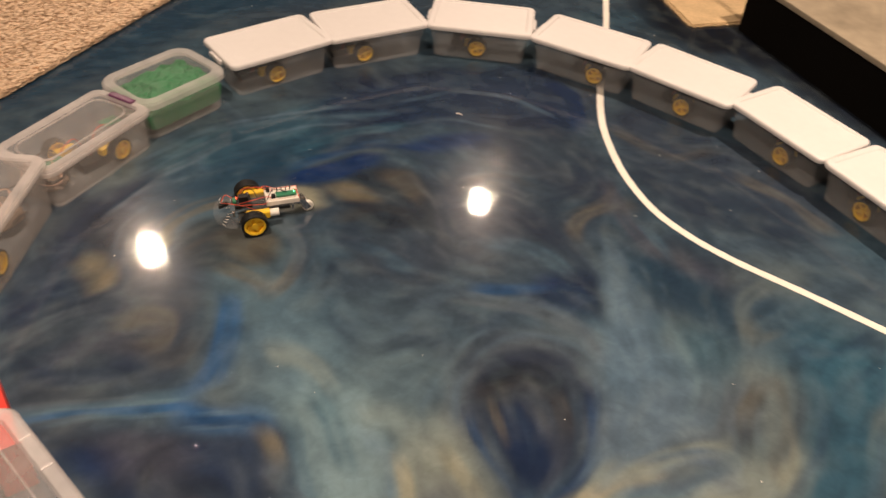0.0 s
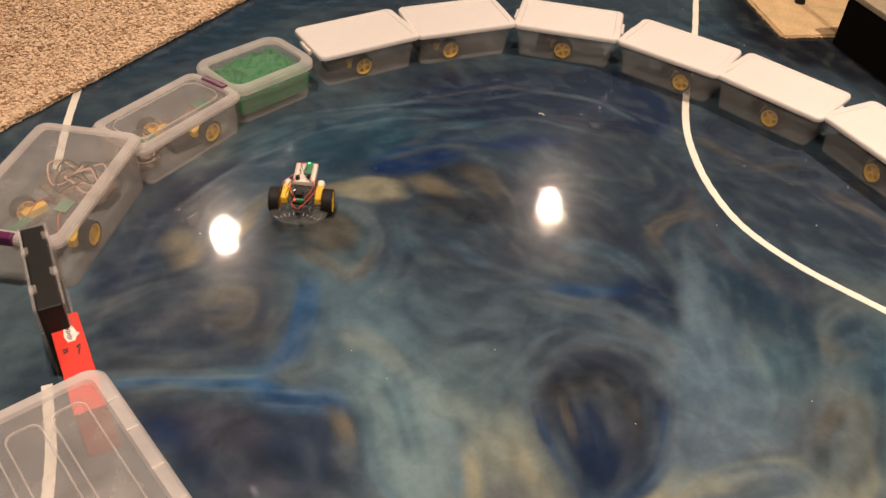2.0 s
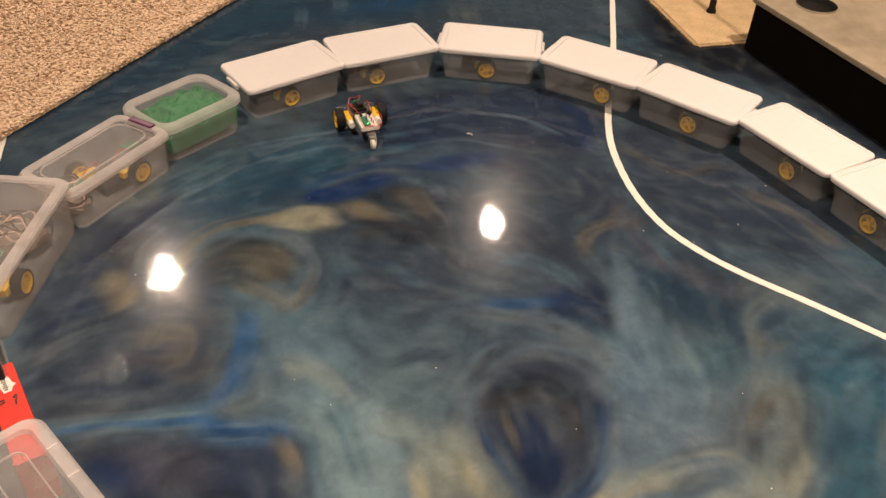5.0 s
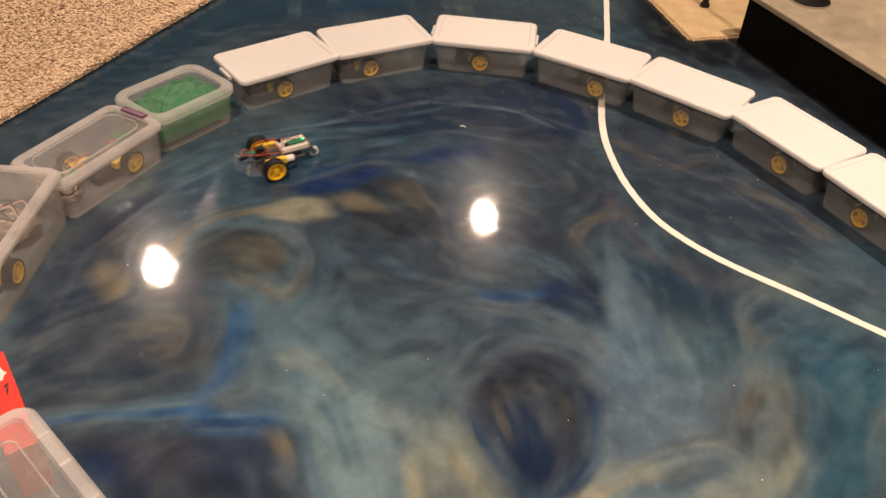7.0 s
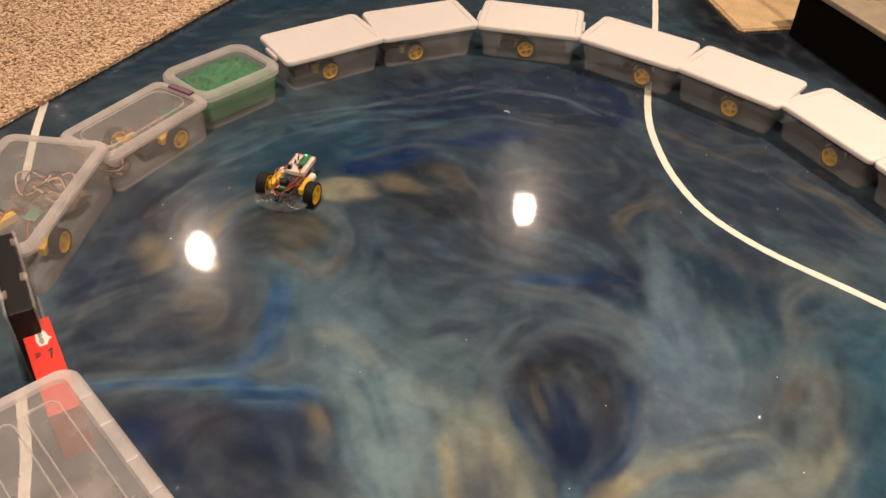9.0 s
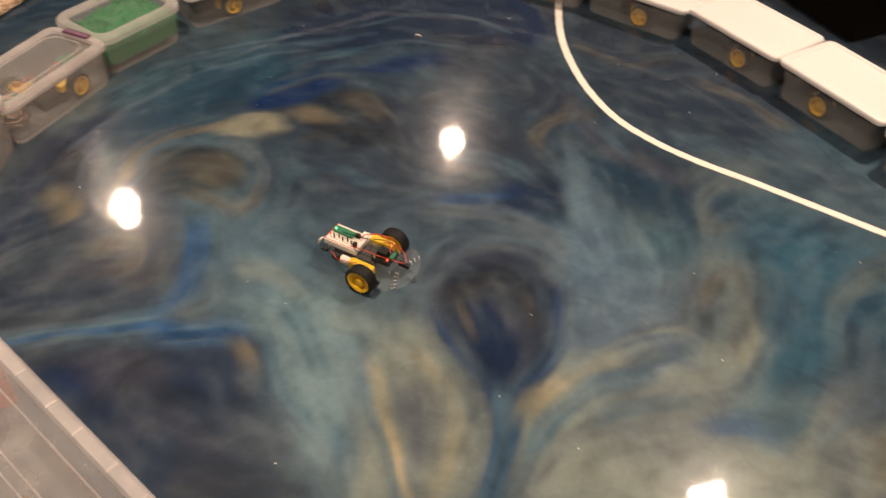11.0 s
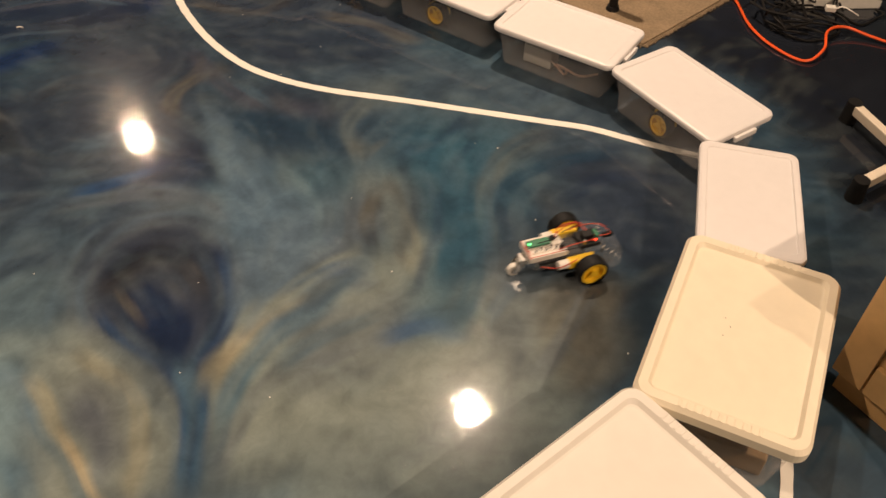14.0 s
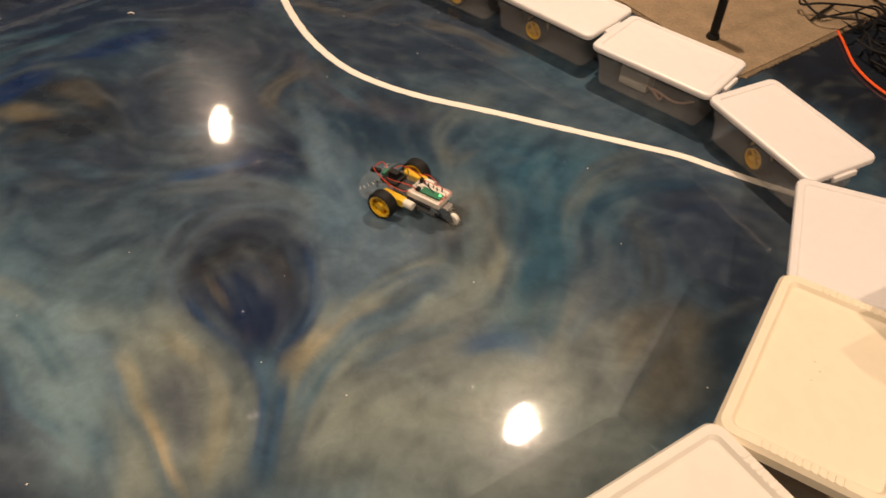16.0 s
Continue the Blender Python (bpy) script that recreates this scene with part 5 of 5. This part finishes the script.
for lx, ly, g in ((0.626, 1.826, 0), (1.008, 0.215, 0)):
    leg = thing("chair_leg", pose(lx, ly, 0.0105), "black turned metal chair leg on a rug", "chair leg", "black chair legs")
    part("foot", rod(0.020, 0.012, pose(0, 0, 0.006), r2=0.017), BLACK, leg)
    part("shaft", rod(0.013, 0.44, pose(0, 0, 0.232)), BLACK, leg)

# stand base with white arms and black feet
HUB = Vector((1.115, -0.70, 0.05))
stand = thing("stand_base", pose(HUB.x, HUB.y, 0), "white painted stand base with black rubber feet", "stand")
for fx, fy in ((1.172, -0.496), (0.935, -0.696), (1.06, -0.90), (1.30, -0.71)):
    v = Vector((fx - HUB.x, fy - HUB.y, 0))
    a = math.degrees(math.atan2(v.y, v.x))
    arm = part("arm", brick(v.length, 0.023, 0.025, 0.003, pose(v.length / 2, 0, 0)), PAINTED, stand, "white painted arm", at=pose(0, 0, 0.042, 0, 0, a))
    part("foot", rod(0.021, 0.056, pose(v.length, 0, -0.013), r2=0.018), RUBBER, arm, "black rubber foot")

# wooden cabinet
cab = thing("wooden_cabinet", pose(0.445, -1.00, 0, 0, 0, 0), "pale wooden cabinet with framed side beside a tote", "cabinet")
part("carcass", brick(0.55, 0.70, 0.30, 0.004, pose(0.283, -0.35, 0.212)), WOOD, cab)
part("plinth", brick(0.53, 0.68, 0.062, 0.002, pose(0.285, -0.35, 0.031)), WOOD, cab)
part("stile", brick(0.012, 0.06, 0.30, 0.002, pose(0.003, -0.031, 0.212)), WOOD, cab)
part("rail", brick(0.012, 0.62, 0.07, 0.002, pose(0.003, -0.375, 0.096)), WOOD, cab)

# cords
cord = thing("extension_cord", Matrix(), "orange extension cord lying on the floor", "cord")
part("cable", tube([(1.50, 0.30, 0.006), (1.367, 0.061, 0.006), (1.295, -0.058, 0.006), (1.268, -0.173, 0.006), (1.288, -0.262, 0.006), (1.36, -0.262, 0.02), (1.43, -0.215, 0.03), (1.50, -0.222, 0.025), (1.545, -0.285, 0.012), (1.60, -0.40, 0.006)], 0.0041, per=8), ORANGE, cord)
rs = np.random.RandomState(12)
for k in range(15):
    c = thing("black_cable", Matrix(), "tangled black cable lying on the floor", "cable", "tangled black cables")
    p, q = Vector((rs.uniform(1.38, 1.65), rs.uniform(-0.18, 0.12), 0.006)), []
    for j in range(9):
        p = Vector((min(max(p.x + rs.uniform(-0.12, 0.12), 1.34), 1.75), min(max(p.y + rs.uniform(-0.11, 0.11), -0.22), 0.3), 0.004 + 0.012 * (k % 4) + 0.01 * rs.rand()))
        q.append(p)
    part("cable", tube(q, 0.0035, per=7, seg=5), DARK_WIRE, c)
strip = thing("power_strip", pose(1.62, -0.10, 0.0005, 0, 0, -30), "white power strip among black cables", "power strip")
part("housing", brick(0.26, 0.05, 0.035, 0.005, pose(0, 0, 0.0175)), NYLON, strip)
plug = thing("cable_plug", pose(1.502, -0.158, 0.045, 0, 0, -42), "small white plug on a thin pale lead among cables", "plug")
part("plug_body", brick(0.028, 0.020, 0.014, 0.002, pose(0, 0, 0.007)), NYLON, plug, "white plug body")
part("lead", tube([(0.012, 0, 0.007), (0.035, 0.006, 0.012), (0.060, 0.002, 0.004), (0.085, 0.006, -0.01)], 0.0022, seg=5), NYLON, plug, "thin pale lead")


# ---- robot ----
TRACK = 0.066     # half the distance between the wheels
ROBOT = [(0.0, -1.067, 0.540, 10), (0.2, -1.156, 0.514, 11), (0.5, -1.319, 0.478, 13), (0.7, -1.409, 0.454, 15), (1.0, -1.468, 0.440, 14), (1.2, -1.394, 0.455, 14), (1.5, -1.260, 0.497, 20),
    (1.7, -1.195, 0.501, 37), (2.0, -1.143, 0.515, 87), (2.2, -1.126, 0.502, 103), (2.5, -1.079, 0.434, 145), (2.7, -1.014, 0.407, 172), (3.0, -0.901, 0.425, 207), (3.2, -0.844, 0.472, 228),
    (3.5, -0.779, 0.589, 250), (3.7, -0.761, 0.679, 260), (4.0, -0.736, 0.800, 265), (4.2, -0.722, 0.885, 265), (4.4, -0.723, 0.994, 267), (4.5, -0.731, 1.038, 269), (4.7, -0.770, 1.080, 272),
    (5.3, -0.81, 1.06, 300), (6.1, -0.86, 0.94, 350), (6.8, -0.985, 0.848, 378), (7.0, -1.059, 0.815, 383), (7.2, -1.149, 0.764, 388), (7.4, -1.228, 0.710, 394), (7.6, -1.304, 0.651, 397), (7.8, -1.381, 0.589, 398),
    (8.0, -1.416, 0.565, 398), (8.2, -1.349, 0.588, 397), (8.7, -1.17, 0.60, 415), (9.6, -1.02, 0.42, 455), (10.3, -0.924, 0.256, 481), (10.5, -0.873, 0.206, 487), (10.7, -0.809, 0.140, 492),
    (11.0, -0.717, 0.025, 500), (11.3, -0.593, -0.077, 503), (11.6, -0.483, -0.168, 506), (12.0, -0.313, -0.283, 511), (12.3, -0.190, -0.349, 514), (12.6, -0.054, -0.405, 519), (13.0, 0.140, -0.471, 524),
    (13.3, 0.273, -0.504, 529), (13.6, 0.398, -0.524, 534), (14.0, 0.269, -0.504, 526), (14.3, 0.132, -0.470, 530), (14.6, 0.053, -0.451, 560), (15.0, 0.015, -0.430, 608), (15.3, 0.018, -0.327, 635),
    (15.6, -0.023, -0.194, 652), (16.0, -0.106, -0.036, 660)]

robot = thing("toy_robot_car", Matrix(), "two-wheeled toy robot car with clear deck, yellow wheels and breadboard", "robot")


# the clear deck: round nose past the wheels, waist between them, square tail over the caster
half = [(0.108, 0.030), (0.040, 0.034), (0.034, 0.050), (-0.036, 0.050), (-0.042, 0.070)]
half += [(-0.046 - 0.046 * math.sin(radians(a)), 0.070 * math.cos(radians(a))) for a in range(10, 90, 12)]
part("deck", outline(half + [(x, -y) for x, y in reversed(half)], 0.0285, 0.003), ACRYLIC, robot, "clear acrylic deck with round nose")
part("deck", outline([(0.108, 0.030), (-0.05, 0.030), (-0.05, -0.030), (0.108, -0.030)], 0.0460, 0.003), ACRYLIC, robot, "clear acrylic upper deck")
for k in range(5):
    for s in (1, -1):
        part("slot_edge", brick(0.010, 0.0008, 0.0006, 0, pose(-0.055 - 0.004 * k, s * (0.012 + 0.010 * k), 0.0320, 0, 0, s * 15 * k)), NYLON, robot, "pale slot edge")
for s in (1, -1):
    part("motor", brick(0.058, 0.018, 0.019, 0.003, pose(0.014, s * 0.042, 0.0410)), YELLOW, robot, "yellow gear motor")
    part("motor_can", rod(0.0095, 0.022, pose(0.053, s * 0.042, 0.0412, 0, 90), seg=16), NYLON, robot, "white motor can")
    part("spacer", rod(0.003, 0.0145, pose(0.102, s * 0.025, 0.0388), seg=8), STEEL, robot)
    part("spacer", rod(0.003, 0.0145, pose(-0.044, s * 0.025, 0.0388), seg=8), STEEL, robot)
part("battery_case", brick(0.100, 0.048, 0.0135, 0.003, pose(0.046, 0, 0.0385)), BLACK, robot, "black battery case")
board = part("breadboard", brick(0.082, 0.055, 0.013, 0.0015, pose(0.062, 0, 0.0640)), BOARD_WHITE, robot, "white breadboard")
part("controller", brick(0.050, 0.018, 0.004, 0.0005, pose(0.072, -0.008, 0.0750)), PCB, board, "green controller board")
part("chip", brick(0.010, 0.008, 0.010, 0.001, pose(0.040, -0.012, 0.0750)), BLACK, board)
part("chip", brick(0.008, 0.008, 0.012, 0.001, pose(0.030, 0.016, 0.0760)), BLACK, board)
for k in range(6):
    part("jumper", brick(0.0022, 0.0022, 0.010 + 0.002 * (k % 3), 0, pose(0.030 + 0.011 * k, 0.010 + 0.003 * (k % 2), 0.0745)), DARK_WIRE, board, "black jumper")
for k in range(4):
    part("hole_row", brick(0.066, 0.0008, 0.0004, 0, pose(0.062, -0.020 + 0.012 * k, 0.0706)), KRAFT, board, "row of holes")
part("bus_strip", brick(0.082, 0.0015, 0.0006, 0, pose(0.062, 0.0245, 0.0708)), RED_WIRE, board, "red strip")
part("bus_strip", brick(0.0015, 0.055, 0.0006, 0, pose(0.1015, 0, 0.0708)), RED_WIRE, board, "red strip")
part("status_light", brick(0.003, 0.003, 0.002, 0, pose(0.092, -0.006, 0.0778)), glowing("green_led", (0.1, 1.0, 0.25), 6), board, "green light")
drive = part("motor_driver", brick(0.042, 0.042, 0.0085, 0.0006, pose(-0.022, 0, 0.0614)), BLACK, robot, "black motor driver board")
part("heat_sink", brick(0.022, 0.016, 0.014, 0.001, pose(-0.020, 0.002, 0.0725)), BLACK, drive)
part("terminal", brick(0.008, 0.020, 0.008, 0.001, pose(-0.042, -0.002, 0.0695)), PCB, drive, "green terminal block")
part("capacitor", rod(0.004, 0.010, pose(-0.008, 0.016, 0.0700), seg=12), STEEL, drive)
part("status_light", brick(0.003, 0.003, 0.002, 0, pose(-0.036, 0.012, 0.0665)), glowing("red_led", (1.0, 0.06, 0.02), 6), drive, "red light")
part("switch", brick(0.024, 0.009, 0.009, 0.001, pose(-0.070, 0.0, 0.0600, 0, -10, 8)), BLACK, robot, "black switch")
for k, (p, m) in enumerate((([(-0.035, -0.018, 0.066), (-0.02, -0.036, 0.082), (0.02, -0.038, 0.078), (0.035, -0.024, 0.072)], RED_WIRE),
                            ([(-0.035, -0.010, 0.066), (-0.01, -0.030, 0.090), (0.03, -0.020, 0.088), (0.045, -0.010, 0.072)], RED_WIRE),
                            ([(-0.03, 0.018, 0.066), (-0.01, 0.032, 0.084), (0.02, 0.030, 0.080), (0.04, 0.022, 0.072)], DARK_WIRE),
                            ([(-0.078, 0.002, 0.070), (-0.066, 0.015, 0.082), (-0.050, 0.008, 0.074), (-0.042, 0.0, 0.070)], RED_WIRE),
                            ([(-0.078, -0.002, 0.070), (-0.062, -0.018, 0.080), (-0.030, -0.030, 0.076), (0.0, -0.036, 0.060)], RED_WIRE),
                            ([(0.03, -0.02, 0.071), (0.05, 0.0, 0.092), (0.075, -0.002, 0.085), (0.09, -0.008, 0.078)], DARK_WIRE),
                            ([(0.0, 0.034, 0.050), (0.03, 0.052, 0.062), (0.06, 0.050, 0.050), (0.09, 0.034, 0.046)], RED_WIRE),
                            ([(0.10, 0.018, 0.071), (0.11, 0.0, 0.076), (0.10, -0.020, 0.071)], RED_WIRE),
                            ([(-0.05, 0.022, 0.062), (-0.03, 0.034, 0.080), (0.0, 0.020, 0.086), (0.01, -0.006, 0.076)], DARK_WIRE),
                            ([(-0.06, -0.020, 0.050), (-0.04, -0.034, 0.066), (-0.01, -0.030, 0.078), (0.02, -0.026, 0.070)], DARK_WIRE),
                            ([(-0.04, 0.006, 0.066), (-0.02, 0.024, 0.088), (0.02, 0.024, 0.086), (0.05, 0.018, 0.072)], RED_WIRE))):
    part("wire", tube(p, 0.0011, seg=5), m, robot, "red wire" if m is RED_WIRE else "black wire")
caster = part("caster_bracket", brick(0.034, 0.026, 0.012, 0.002, pose(0.116, 0, 0.0395)), STEEL, robot, "bright steel caster bracket")
for s in (1, -1):
    brk = part("fork", brick(0.016, 0.0018, 0.030, 0.0005, pose(0.136, s * 0.0095, 0.0245, 0, -28)), STEEL, caster)
part("swivel", rod(0.012, 0.010, pose(0.128, 0, 0.0330), r2=0.010), STEEL, caster)
part("caster_wheel", lathe([(0.003, -0.0055), (0.0135, -0.0055), (0.0145, -0.003), (0.0145, 0.003), (0.0135, 0.0055), (0.003, 0.0055)], 24, at=pose(0.142, 0, 0.0147, 90)), NYLON, caster, "white caster wheel")
WHEELS = [toy_wheel(robot, pose(0, s * TRACK, 0.0325, 90), backed=True) for s in (1, -1)]
for wheel in WHEELS:
    wheel.name = "wheel"

# seat the upper works on the deck, the board well forward over the caster
for ob in robot.children:
    kind = ob.name.split(".")[0]
    if kind == "breadboard":
        ob.matrix_basis = pose(0.017, 0, -0.008)
    elif kind in ("motor_driver", "switch"):
        ob.matrix_basis = pose(0.004, 0, -0.008)
    elif kind == "wire":
        ob.matrix_basis = pose(0.008, 0, 0.004) @ Matrix.Diagonal((1, 1, 0.80, 1))


def motions():
    """The robot's drive over the floor, and its wheels' roll by the way each has gone."""
    walk(robot, [(t, pose(x, y, 0.0003, 0, 0, a)) for t, x, y, a in ROBOT])
    times = np.arange(0, 16.001, 1 / 15)
    kt = [r[0] for r in ROBOT]
    xs, ys, hs = (np.interp(times, kt, [r[k] for r in ROBOT]) for k in (1, 2, 3))
    for wheel, s in zip(WHEELS, (1, -1)):
        roll, rows = 0.0, []
        for k, t in enumerate(times):
            if k:
                h = radians((hs[k] + hs[k - 1]) / 2)
                ahead = (xs[k] - xs[k - 1]) * math.cos(h) + (ys[k] - ys[k - 1]) * math.sin(h) - s * TRACK * radians(hs[k] - hs[k - 1])
                roll += max(-80.0, min(80.0, math.degrees(ahead / 0.0325)))
            rows.append((float(t), pose(0, s * TRACK, 0.0325, 90) @ pose(0, 0, 0, 0, 0, -roll)))
        walk(wheel, rows)


motions()
